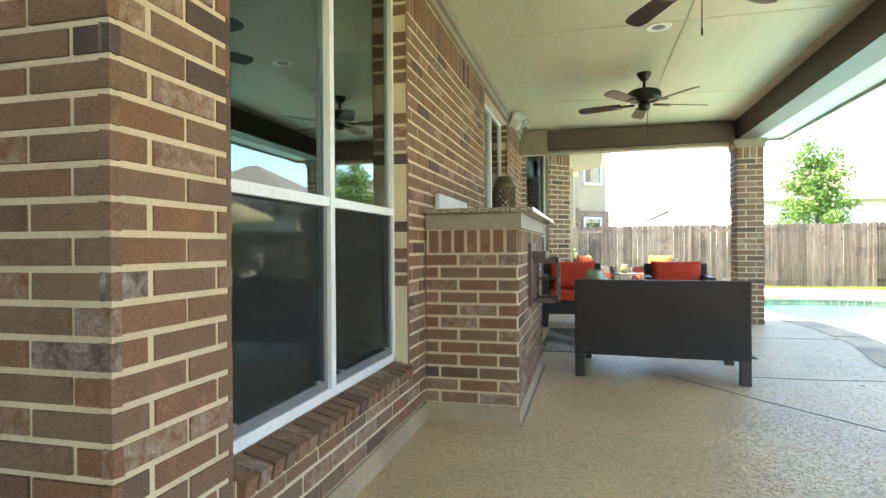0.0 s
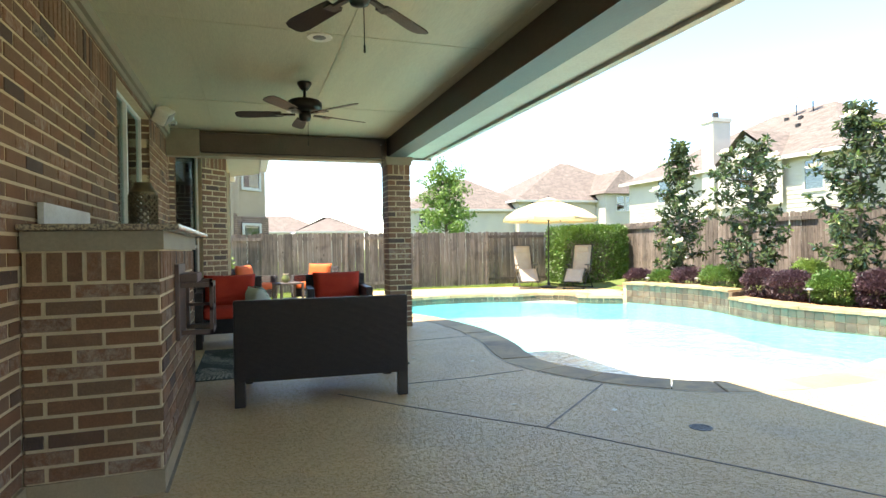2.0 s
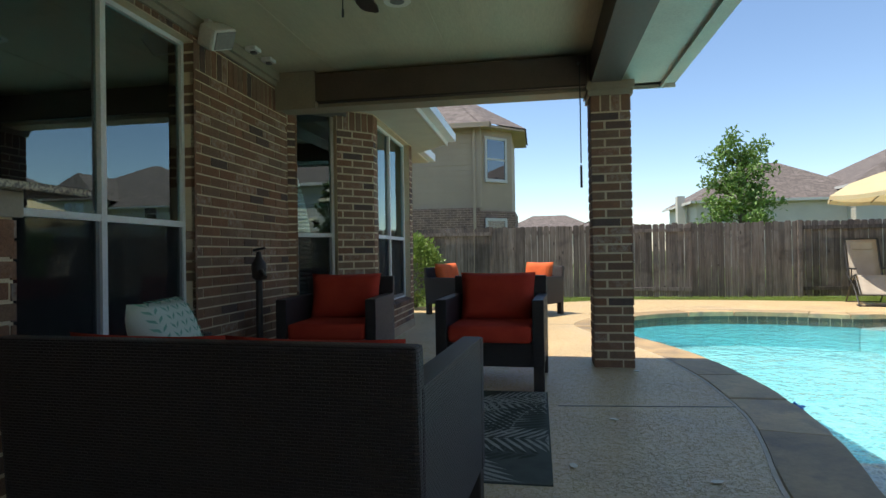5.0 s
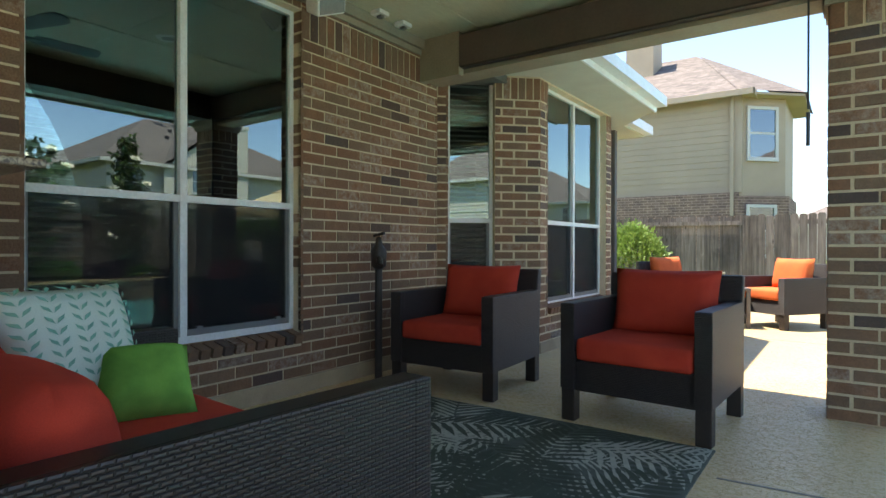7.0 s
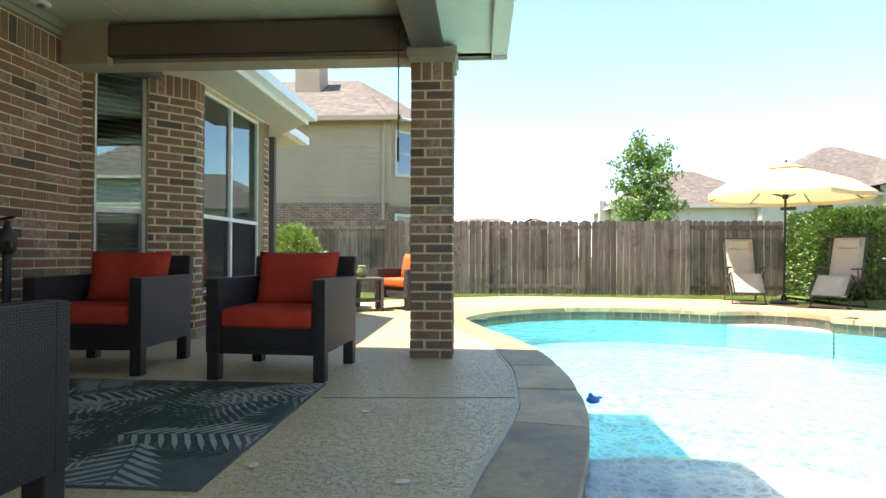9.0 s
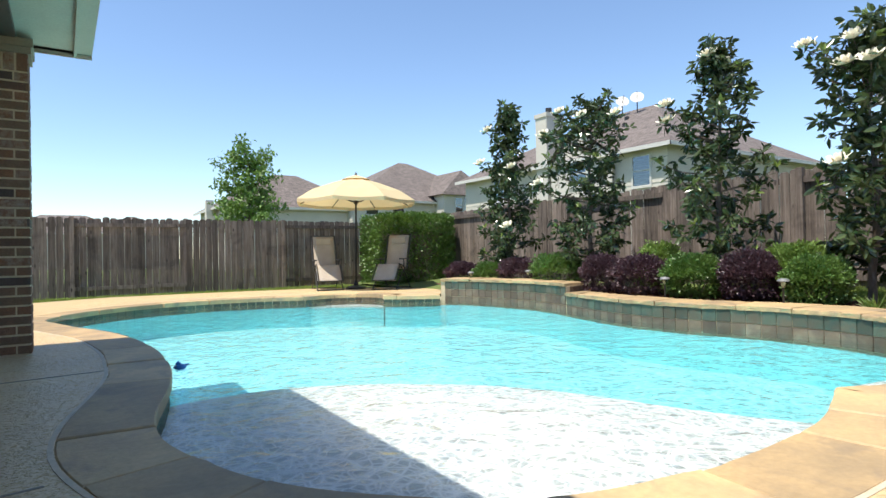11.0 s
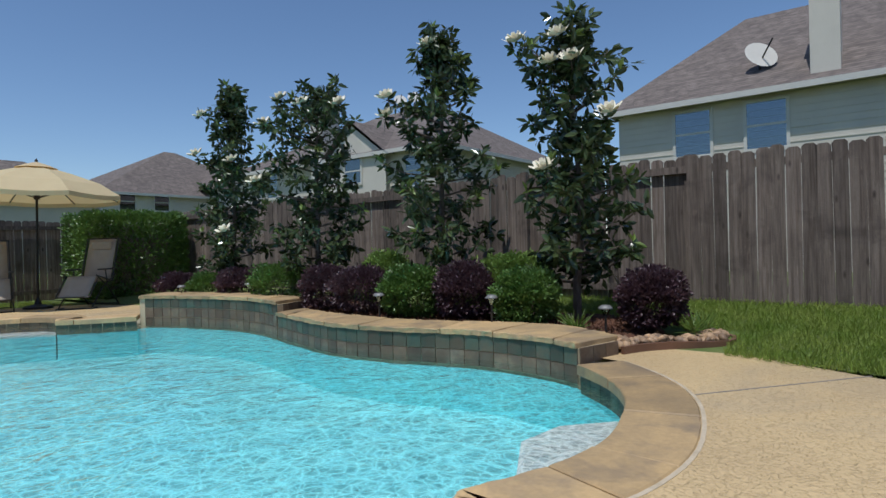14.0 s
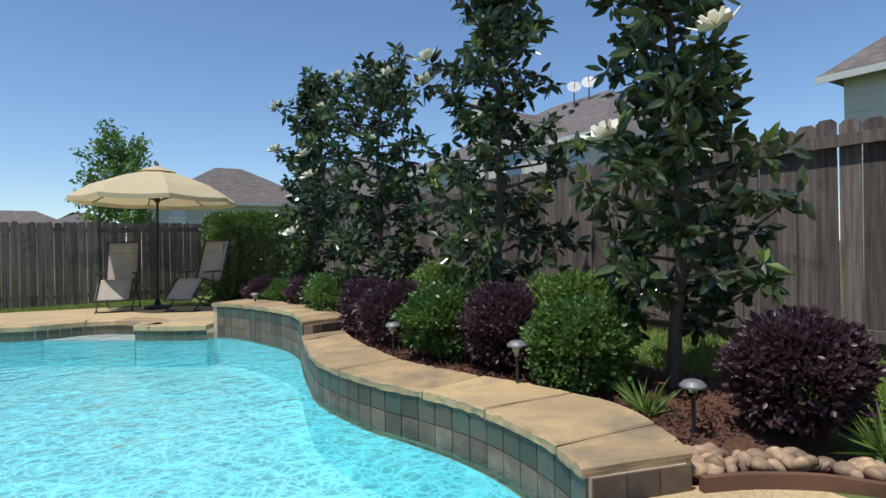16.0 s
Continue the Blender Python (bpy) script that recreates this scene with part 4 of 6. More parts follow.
def magnolia(x, y, z, height, spread, seed, label, flowers, shape):
    rnd = np.random.RandomState(seed)
    tree = thing("magnolia_tree", label, "tree", "row of magnolia trees", "", Matrix.Translation((x, y, z)))
    bm = bmesh.new()
    spine = [Vector((0.05 * math.sin(k * 1.7 + seed), 0.05 * math.cos(k * 1.3 + seed), height * 0.94 * k / 8)) for k in range(9)]
    limb(bm, [spine[0] - Vector((0, 0, 0.1))] + spine, 0.055, 0.01)
    cs, outs, young = [], [], []
    n_limb = 52
    for k in range(n_limb):
        f = 0.14 + 0.84 * (k / n_limb)
        h = height * f
        reach = spread * float(np.interp(f, [0.1, 0.25, 0.45, 0.62, 0.8, 1.0], shape)) * rnd.uniform(0.42, 1.12)
        a = k * 2.4 + rnd.uniform(-0.4, 0.4)
        o = spine[min(8, int(f * 8))].copy()
        o.z = h - 0.12
        flat = Vector((math.cos(a), math.sin(a), 0))
        rise = reach * rnd.uniform(0.1, 0.45) + (0.12 if f > 0.7 else 0.0)
        pts = [o, o + flat * reach * 0.55 + Vector((0, 0, rise * 0.35)), o + flat * reach * 0.92 + Vector((0, 0, rise))]
        limb(bm, pts, 0.016, 0.005, 5)
        for j in range(7):
            t = 0.34 + 0.66 * j / 6
            q = pts[0].lerp(pts[1], t * 2) if t < 0.5 else pts[1].lerp(pts[2], t * 2 - 1)
            c0 = np.array(q) + rnd.normal(size=3) * 0.055
            m = rnd.randint(7, 11)
            ways = rnd.normal(size=(m, 3)) * np.array([1, 1, 0.55]) + np.array([0, 0, -0.22])
            ways /= np.linalg.norm(ways, axis=1)[:, None]
            cs.append(c0 + ways * 0.02)
            outs.append(ways)
        if rnd.rand() < 0.4:
            young.append(np.array(pts[2]))
    for fx, fy, fz in flowers:
        q = Vector((fx, fy, fz - 0.03))
        root = Vector((0, 0, max(0.4, fz - 0.35)))
        limb(bm, [root, root.lerp(q, 0.6) - Vector((0, 0, 0.03)), q], 0.014, 0.005, 5)
        for t in (0.45, 0.7, 0.88, 0.97):
            ways = rnd.normal(size=(9, 3)) * np.array([1, 1, 0.6]) + np.array([0, 0, -0.15])
            ways /= np.linalg.norm(ways, axis=1)[:, None]
            cs.append(np.array(root.lerp(q, t)) + rnd.normal(size=3) * 0.03 + ways * 0.02)
            outs.append(ways)
    tip = spine[-1]
    for j in range(6):
        c0 = np.array(tip) - np.array([0, 0, 0.09 * j]) + rnd.normal(size=3) * 0.03
        ways = rnd.normal(size=(6, 3)) + np.array([0, 0, 0.8])
        ways /= np.linalg.norm(ways, axis=1)[:, None]
        cs.append(c0 + ways * 0.02)
        outs.append(ways)
    part("trunk", bm, BARK, tree)
    c, o = np.concatenate(cs), np.concatenate(outs)
    v, f = leaves(c, 0.135, rnd, -0.05, 0.4, 0.06, o)
    link_mesh("crown", leaf_mesh("crown", v, f, MAGNOLIA), None, tree, "glossy dark green leaves with gaps between the limbs")
    yc = np.repeat(np.array(young), 5, axis=0)
    v, f = leaves(yc, 0.12, rnd, 1.2, 0.36)
    link_mesh("young_leaves", leaf_mesh("young_leaves", v, f, MAGNEW), None, tree, "pale young leaves at the tips")
    for fx, fy, fz in flowers:
        bm = bmesh.new()
        for layer, (tilt, r) in enumerate(((0.35, 0.15), (0.9, 0.11))):
            for k in range(6):
                a = k * math.tau / 6 + layer * 0.5
                u = Vector((math.cos(a), math.sin(a), 0))
                s = Vector((-math.sin(a), math.cos(a), 0))
                up = Vector((0, 0, 1))
                p = [Vector((0, 0, 0)), u * r * 0.5 * math.cos(tilt) + up * r * 0.5 * math.sin(tilt), u * r * math.cos(tilt) + up * r * (math.sin(tilt) + 0.15)]
                vs = [bm.verts.new(q) for q in (p[0], p[1] + s * r * 0.4, p[2] + s * r * 0.15, p[2] - s * r * 0.15, p[1] - s * r * 0.4)]
                bm.faces.new(vs)
        lathe(bm, [(0.018, 0.0), (0.02, 0.03), (0.004, 0.06)], 8)
        part("flower", bm, PETAL, tree, "large cream white flower", Matrix.Translation((fx, fy, fz)) @ Matrix.Rotation(-0.5, 4, "Y"))
    return tree


magnolia(10.95, 12.55, 0.1, 3.85, 0.74, 3, "tall narrow magnolia tree with glossy leaves beside the hedge", [(-0.6, -0.1, 3.1), (-0.55, 0.2, 2.5), (-0.6, -0.65, 1.18), (-0.3, -0.45, 2.35)], (0.75, 1.0, 1.0, 0.75, 0.45, 0.12))
magnolia(10.98, 10.4, 0.12, 3.4, 0.88, 8, "broad magnolia tree with several white flowers", [(-0.4, 0.3, 3.1), (-0.5, 0.6, 2.75), (-0.5, -0.3, 2.9), (-0.3, -0.85, 2.85), (-0.7, 0.55, 1.85)], (0.6, 0.9, 1.0, 0.95, 0.8, 0.35))
magnolia(11.0, 8.05, 0.12, 3.7, 0.84, 15, "tall pointed magnolia tree with a few flowers", [(-0.2, 0.0, 3.35), (-0.4, 0.55, 2.75), (-0.45, 0.5, 2.5)], (0.8, 1.0, 1.0, 0.85, 0.5, 0.15))
magnolia(10.97, 6.2, 0.12, 3.3, 0.84, 24, "magnolia tree with cream flowers beside the lawn", [(-0.3, 0.55, 3.05), (-0.3, 0.05, 3.0), (-0.4, 0.1, 2.7), (-0.42, -0.15, 2.68), (-0.35, -0.5, 2.1), (-0.5, 0.15, 1.6)], (0.55, 0.82, 0.85, 0.6, 0.72, 0.3))


def bush(x, y, r, h, seed, material, label, n=2600, size=0.036, z=0.1, name="shrub"):
    rnd = np.random.RandomState(seed)
    ob = thing(name, label, "shrub", "clipped shrubs in the bed", "", Matrix.Translation((x, y, z)))
    d = rnd.normal(size=(n, 3))
    d /= np.linalg.norm(d, axis=1)[:, None]
    d[:, 2] = np.where(rnd.rand(n) < 0.55, np.abs(d[:, 2]), d[:, 2])
    block = 1 / np.maximum(1e-6, (np.abs(d) ** 2.7).sum(axis=1)) ** (1 / 2.7)
    lump = 1 + 0.07 * np.sin(d[:, 0] * 7 + seed) + 0.06 * np.sin(d[:, 1] * 8 + 2 * seed) + 0.05 * np.sin(d[:, 2] * 9)
    rad = lump * block * np.where(rnd.rand(n) < 0.1, rnd.uniform(1.0, 1.1, n), rnd.uniform(0.72, 1.0, n))
    c = d * rad[:, None] * np.array([r, r, h * 0.5]) * 0.88 + np.array([0, 0, h * 0.5])
    c[:, 2] = np.maximum(c[:, 2], 0.01)
    v, f = leaves(c, size, rnd, 0.25, 0.62, 0.08, d)
    link_mesh("foliage", leaf_mesh("foliage", v, f, material), None, ob)
    for k in range(6):
        a = k * 1.05
        bm = bmesh.new()
        limb(bm, [Vector((0, 0, -0.05)), Vector((math.cos(a) * r * 0.4, math.sin(a) * r * 0.4, h * 0.4)), Vector((math.cos(a) * r * 0.7, math.sin(a) * r * 0.7, h * 0.75))], 0.012, 0.004, 5)
        part("stem", bm, BARK, ob)


P, G, L = (PURPLELEAF, "rounded dark purple leaved shrub in the mulch bed"), (GREENLEAF, "rounded green clipped shrub in the mulch bed"), (LIMELEAF, "light green shrub behind the front row")
for k, (mt, x, y, r, h) in enumerate(((P, 10.45, 13.55, 0.36, 0.5), (G, 10.62, 12.75, 0.42, 0.5), (P, 10.62, 11.9, 0.4, 0.58), (G, 10.6, 10.85, 0.46, 0.66), (P, 10.5, 9.75, 0.33, 0.62), (P, 10.45, 8.98, 0.42, 0.62), (L, 10.95, 9.0, 0.38, 0.8), (G, 10.42, 8.1, 0.42, 0.62), (P, 10.5, 7.35, 0.36, 0.66), (L, 10.85, 6.95, 0.4, 0.74), (G, 10.48, 6.6, 0.35, 0.58), (P, 10.72, 5.36, 0.31, 0.58))):
    bush(x, y, r, h, 40 + k, mt[0], mt[1], 11000 if k > 6 else 6500, 0.04)
bush(-0.35, 15.6, 0.55, 1.5, 77, LIMELEAF, "bright green clipped shrub beside the house corner", 6000, 0.06, 0.0)

# hedge: a clipped block of leaves
rnd = np.random.RandomState(5)
hedge = thing("hedge", "dense green clipped hedge by the back fence", "hedge", "", "", Matrix.Translation((11.4, 17.45, 0.0)))
n = 26000
d = rnd.uniform(-1, 1, size=(n, 3))
ax = rnd.randint(0, 3, n)
d[np.arange(n), ax] = np.sign(d[np.arange(n), ax]) * rnd.uniform(0.88, 1.05, n)
c = d * np.array([0.92, 0.98, 0.9]) * (1 + 0.05 * np.sin(5 * d[:, [1]] + 4 * d[:, [0]])) + np.array([0, 0, 0.93])
v, f = leaves(c, 0.07, rnd, 0.3, 0.55, 0.08, d * 0.6)
link_mesh("foliage", leaf_mesh("foliage", v, f, HEDGELEAF), None, hedge)
part("branch_core", boxes((-0.6, 0.6, -0.65, 0.65, 0.0, 1.4)), BARK, hedge)

# far tree behind the back fence
rnd = np.random.RandomState(9)
far_tree = thing("young_tree", "bright green young tree behind the back fence", "tree", "", "", Matrix.Translation((9.3, 26.0, 0)))
bm = bmesh.new()
limb(bm, [Vector((0, 0, -0.1)), Vector((0.05, 0, 1.5)), Vector((0, 0.05, 3.2)), Vector((0.1, 0, 4.8))], 0.09, 0.015)
cs = []
for k in range(42):
    a, z0 = k * 2.4, 1.7 + 2.9 * (k / 42)
    reach = 1.45 * (1.0 - 0.45 * (k / 42)) * rnd.uniform(0.6, 1.2)
    tip = Vector((math.cos(a) * reach, math.sin(a) * reach, z0 + rnd.uniform(0.1, 0.75)))
    limb(bm, [Vector((0, 0, z0)), tip], 0.025, 0.006, 5)
    for j in range(105):
        cs.append(np.array(Vector((0, 0, z0)).lerp(tip, rnd.uniform(0.35, 1.05))) + rnd.normal(size=3) * 0.13)
part("trunk", bm, BARK, far_tree)
v, f = leaves(cs, 0.16, rnd, 0.2, 0.5)
link_mesh("crown", leaf_mesh("crown", v, f, TREELEAF), None, far_tree)

# mulch bed, border and river stones
BED = [(9.88, 5.42), (10.2, 6.0), (10.14, 6.57), (9.95, 7.43), (9.88, 8.14), (10.02, 9.2), (10.2, 9.86), (10.3, 9.95), (10.4, 10.6), (10.44, 11.3), (10.34, 12.2), (10.03, 13.2), (10.1, 14.1), (10.9, 14.1), (11.35, 12.0), (11.4, 8.0), (11.3, 6.0), (11.08, 5.02), (10.88, 4.78), (10.64, 4.74), (10.48, 4.9), (10.35, 5.12), (10.12, 5.31)]
bm = bmesh.new()
vs = [bm.verts.new((x, y, 0.085 if k < 12 else 0.14)) for k, (x, y) in enumerate(BED)]
for vert in (vs[0], *vs[-6:]):
    vert.co.z = 0.03
bmesh.ops.triangle_fill(bm, use_beauty=True, edges=[bm.edges.new((vs[k], vs[(k + 1) % len(vs)])) for k in range(len(vs))])
bmesh.ops.subdivide_edges(bm, edges=bm.edges[:], cuts=4, use_grid_fill=True)
for vert in bm.verts:
    vert.co.z += 0.025 * noise.noise(vert.co * 5)
bm.normal_update()
for f in bm.faces:
    if f.normal.z < 0:
        f.normal_flip()
bed = structure("mulch_bed", bm, MULCH, "brown bark mulch planting bed", "planting bed")
rs = np.random.RandomState(12)
c = np.stack([rs.uniform(9.9, 11.3, 5200), rs.uniform(5.5, 10.5, 5200), np.full(5200, 0.115)], axis=1)
v, f = leaves(c, 0.05, rs, -0.1, 0.35, 0.1)
tagged(link_mesh("bark_chips", leaf_mesh("bark_chips", v, f, MULCH), None), "scattered brown bark chips on the bed", "mulch", "", "stuff")
BORDER = surface("brown plastic edging", (0.17, 0.085, 0.05), (0.13, 0.065, 0.04), 4, 0.6, 0.1)
e = smooth_path(V2((9.88, 5.38), (10.1, 5.27), (10.32, 5.08), (10.45, 4.85), (10.62, 4.68), (10.9, 4.72), (11.1, 4.98)))
structure("bed_edging", ribbon(bmesh.new(), e, offset(e, 0.035), -0.02, 0.065), BORDER, "curved brown edging around the planting bed", "edging")
STONE = surface("river stone", (0.42, 0.275, 0.155), (0.25, 0.165, 0.105), 12, 0.6, 0.15, 80, vary=0.45)
stones = []
for k in range(3):
    bm = bmesh.new()
    bmesh.ops.create_icosphere(bm, subdivisions=2, radius=1.0)
    for vert in bm.verts:
        vert.co *= 1 + 0.16 * noise.noise(vert.co * 1.3 + Vector((k * 9, 0, 0)))
    for f in bm.faces:
        f.smooth = True
    me = bpy.data.meshes.new("river_stone")
    bm.to_mesh(me)
    bm.free()
    me.materials.append(STONE)
    stones.append(me)
rr = random.Random(4)
inner = offset(e, -0.09)
for k in range(130):
    t = rr.random() * (len(inner) - 1.01)
    p = inner[int(t)].lerp(inner[int(t) + 1], t % 1) + Vector((rr.uniform(-0.05, 0.05), rr.uniform(-0.03, 0.16) if k % 2 else rr.uniform(-0.05, 0.05)))
    s = rr.uniform(0.02, 0.052)
    ob = tagged(link_mesh("river_stone", stones[k % 3], None), "rounded tan and grey river stone along the bed", "stone", "river stones")
    ob.matrix_world = Matrix.LocRotScale((p.x, p.y, 0.055 + s * 0.3), Euler((rr.random(), rr.random(), rr.random() * 6)), (s * 1.3, s, s * 0.75))

# tufts of long blades
for k, (x, y, n, s) in enumerate(((10.33, 5.98, 60, 0.22), (10.65, 4.98, 46, 0.22), (10.85, 4.93, 40, 0.2))):
    r3 = np.random.RandomState(60 + k)
    a = r3.uniform(0, math.tau, n)
    o = np.stack([np.cos(a), np.sin(a), r3.uniform(0.3, 1.6, n)], axis=1)
    v, f = leaves(np.tile([[0, 0, 0.0]], (n, 1)) + r3.normal(size=(n, 3)) * np.array([0.02, 0.02, 0]), s, r3, 0.0, 0.045, 0.05, o * 1.5)
    tuft = thing("grass_tuft", "tuft of long striped grass blades in the mulch", "plant", "grass tufts", "", Matrix.Translation((x, y, 0.1)))
    link_mesh("blade_clump", leaf_mesh("blade_clump", v, f, LIMELEAF), None, tuft)

# lawn blades
rg = np.random.RandomState(21)
pts = []
for x0, x1, y0, y1, n in ((9.9, 12.45, 2.2, 5.4, 26000), (11.2, 12.45, 5.4, 9.0, 7000), (2.0, 10.0, 17.2, 18.65, 9000), (-2.0, 2.5, 16.0, 18.65, 5000)):
    p = np.stack([rg.uniform(x0, x1, n), rg.uniform(y0, y1, n)], axis=1)
    if x0 > 9:
        p = p[p[:, 0] > 9.86 + (p[:, 1] - 3.67) * 0.33]
        p = p[~((p[:, 1] > 4.65) & (p[:, 0] < 11.05))]
        z = np.clip((p[:, 0] - 10.3) / 2.3 * 0.2, 0, 0.2)
    else:
        edge = np.interp(p[:, 0], [-5, 1, 2.6, 4.1, 6.2, 8.4, 9.9], [15.5, 15.9, 16.9, 17.6, 17.4, 17.0, 15.9])
        p = p[p[:, 1] > edge + 0.05]
        z = np.full(len(p), -0.06)
    pts.append(np.column_stack([p, z]))
v, f = leaves(np.concatenate(pts), 0.075, rg, 1.6, 0.09, 0.05)
tagged(link_mesh("grass_blades", leaf_mesh("grass_blades", v, f, GRASSBLADE), None), "green mown lawn grass", "grass", "", "stuff")

# solar path lights
LIGHTGREY = surface("grey metal", (0.21, 0.21, 0.205), (0.17, 0.17, 0.168), 8, 0.5, 0.05, metal=0.2)
DARKMETAL = surface("black metal", (0.02, 0.019, 0.018), (0.03, 0.028, 0.026), 6, 0.45, 0.05)
light0 = None
for x, y, zt in ((10.28, 5.66, 0.34), (10.08, 6.78, 0.42), (9.95, 8.22, 0.41), (10.45, 11.45, 0.44), (10.02, 12.65, 0.41)):
    m = Matrix.Translation((x, y, zt))
    if light0 is None:
        light0 = thing("path_light", "small grey solar path light on a stake in the bed", "garden light", "solar path lights", "", m)
        part("cap", lathe(bmesh.new(), [(0.066, -0.01), (0.066, 0.0), (0.045, 0.02), (0.03, 0.025)], 20), LIGHTGREY, light0)
        part("lens", lathe(bmesh.new(), [(0.02, -0.075), (0.045, -0.012)], 16), GLASS, light0)
        part("stake", cyl(bmesh.new(), (0, 0, -0.4), (0, 0, -0.07), 0.011, None, 8), DARKMETAL, light0)
    else:
        copy_thing(light0, m)


# ---- neighbouring houses ----
ROOFWHITE = surface("white painted eave", (0.62, 0.6, 0.55), (0.58, 0.56, 0.51), 2, 0.6, 0.05)
FARGLASS = pane_material("far window glass", (0.3, 0.36, 0.42), 2.6, (0.85, 0.95, 1.0))
SHADE = surface("window shade", (0.45, 0.5, 0.55), (0.4, 0.45, 0.5), 1, 0.7, 0.0)


def hip_roof(bm, x0, x1, y0, y1, z, rise, along, inset, over=0.45):
    x0, x1, y0, y1 = x0 - over, x1 + over, y0 - over, y1 + over
    c = [bm.verts.new(p) for p in ((x0, y0, z), (x1, y0, z), (x1, y1, z), (x0, y1, z))]
    if along == "y":
        a, b = bm.verts.new(((x0 + x1) / 2, y0 + inset, z + rise)), bm.verts.new(((x0 + x1) / 2, y1 - inset, z + rise))
        fs = ((c[0], c[1], a), (c[1], c[2], b, a), (c[2], c[3], b), (c[3], c[0], a, b))
    else:
        a, b = bm.verts.new((x0 + inset, (y0 + y1) / 2, z + rise)), bm.verts.new((x1 - inset, (y0 + y1) / 2, z + rise))
        fs = ((c[0], c[1], b, a), (c[1], c[2], b), (c[2], c[3], a, b), (c[3], c[0], a))
    for f in fs:
        bm.faces.new(f)
    bm.faces.new(c[::-1])


def house(label, x0, x1, y0, y1, eave, rise, along, inset, siding, lap=0.2, brick_to=0.0, trim=None):
    h = thing("neighbour_house", label, "house", "neighbouring houses", "structure")
    part("wall", boxes((x0, x1, y0, y1, -0.1, eave)), siding, h)
    bm = bmesh.new()
    z = max(brick_to, 2.0)
    while z < eave - 0.05:
        for q in ((x0 - 0.018, x1 + 0.012, y0 - 0.018, y0 + 0.01), (x0 - 0.018, x0 + 0.01, y0 - 0.018, y1)):
            box(bm, *q, z, z + 0.028)
        z += lap
    tagged(part("lap_edges", bm, siding, h, "shadow edges of the lap boards"), kind="stuff")
    if brick_to:
        part("brick_base", boxes((x0 - 0.1, x1 + 0.02, y0 - 0.1, y1, -0.1, brick_to)), FARBRICK, h)
    bm = bmesh.new()
    hip_roof(bm, x0, x1, y0, y1, eave, rise, along, inset)
    part("roof", bm, SHINGLE, h)
    o = 0.47
    part("eave_board", boxes((x0 - o, x1 + o, y0 - o, y0 - o + 0.03, eave - 0.16, eave + 0.01), (x0 - o, x0 - o + 0.03, y0 - o, y1 + o, eave - 0.16, eave + 0.01), (x1 + o - 0.03, x1 + o, y0 - o, y1 + o, eave - 0.16, eave + 0.01)), trim or ROOFWHITE, h)
    return h


def house_window(h, m, w, z0, z1):
    win = part("window", boxes((-0.09, w + 0.09, -0.06, 0.0, z0 - 0.12, z0 - 0.03), (-0.09, 0, -0.05, 0.0, z0 - 0.03, z1 + 0.09), (w, w + 0.09, -0.05, 0.0, z0 - 0.03, z1 + 0.09), (0, w, -0.05, 0.0, z1, z1 + 0.09), (0, w, -0.035, 0.0, (z0 + z1) / 2 - 0.03, (z0 + z1) / 2 + 0.03), (0, w, -0.04, 0.0, z0 - 0.03, z0)), ROOFWHITE, h, m=m)
    part("pane", boxes((0, w, -0.02, -0.012, z0, z1)), FARGLASS, win)
    part("shade", boxes((0, w, -0.008, -0.002, (z0 + z1) / 2, z1)), SHADE, win)
    part("screen", boxes((0, w, -0.008, -0.002, z0, (z0 + z1) / 2)), SCREEN, win)


face_x = lambda x, y: Matrix.Translation((x, y, 0)) @ Matrix.Rotation(-math.pi / 2, 4, "Z")
hc = house("two storey cream sided house behind the side fence", 24, 36, -9, 10.3, 5.15, 4.2, "y", 3.4, SIDING)
for y in (8.5, 6.5):
    house_window(hc, face_x(24, y), 1.0, 3.52, 4.85)
part("belt_board", boxes((23.97, 24.02, -9, 10.3, 3.2, 3.36)), ROOFWHITE, hc)
part("chimney", boxes((23.95, 25.2, 4.2, 4.9, 5.2, 9.2), (23.9, 25.25, 4.15, 4.95, 9.1, 9.25)), SIDING, hc, "boxed siding chimney")
hd = house("large two storey cream sided house with a boxed chimney", 24, 37, 17.9, 32.0, 5.15, 3.6, "y", 5.6, SIDING)
for y, z0, z1 in ((19.6, 3.55, 4.8), (29.2, 3.7, 5.0)):
    house_window(hd, face_x(24, y), 0.85, z0, z1)
part("chimney", boxes((23.64, 24.8, 24.5, 25.3, 3.0, 7.7), (23.59, 24.85, 24.45, 25.35, 7.6, 7.8)), SIDING, hd, "boxed siding chimney")
part("flue", cyl(bmesh.new(), (24.2, 24.9, 7.8), (24.2, 24.9, 8.15), 0.16), DARKMETAL, hd)
bm = bmesh.new()
g = [bm.verts.new(p) for p in ((23.5, 20.2, 5.0), (23.5, 22.5, 6.75), (23.5, 24.6, 5.0), (27.5, 22.5, 6.75), (26.0, 20.2, 5.1), (26.0, 24.6, 5.1))]
for q in ((0, 1, 3, 4), (1, 2, 5, 3)):
    bm.faces.new([g[k] for k in q])
part("gable_roof", bm, SHINGLE, hd)
bm = bmesh.new()
g = [bm.verts.new(p) for p in ((23.7, 20.5, 3.0), (23.7, 24.3, 3.0), (23.7, 24.3, 5.0), (23.7, 22.5, 6.5), (23.7, 20.5, 5.0))]
bm.faces.new(g)
part("gable_wall", bm, SIDING, hd)
house_window(hd, face_x(23.7, 23.0), 1.0, 3.9, 5.0)
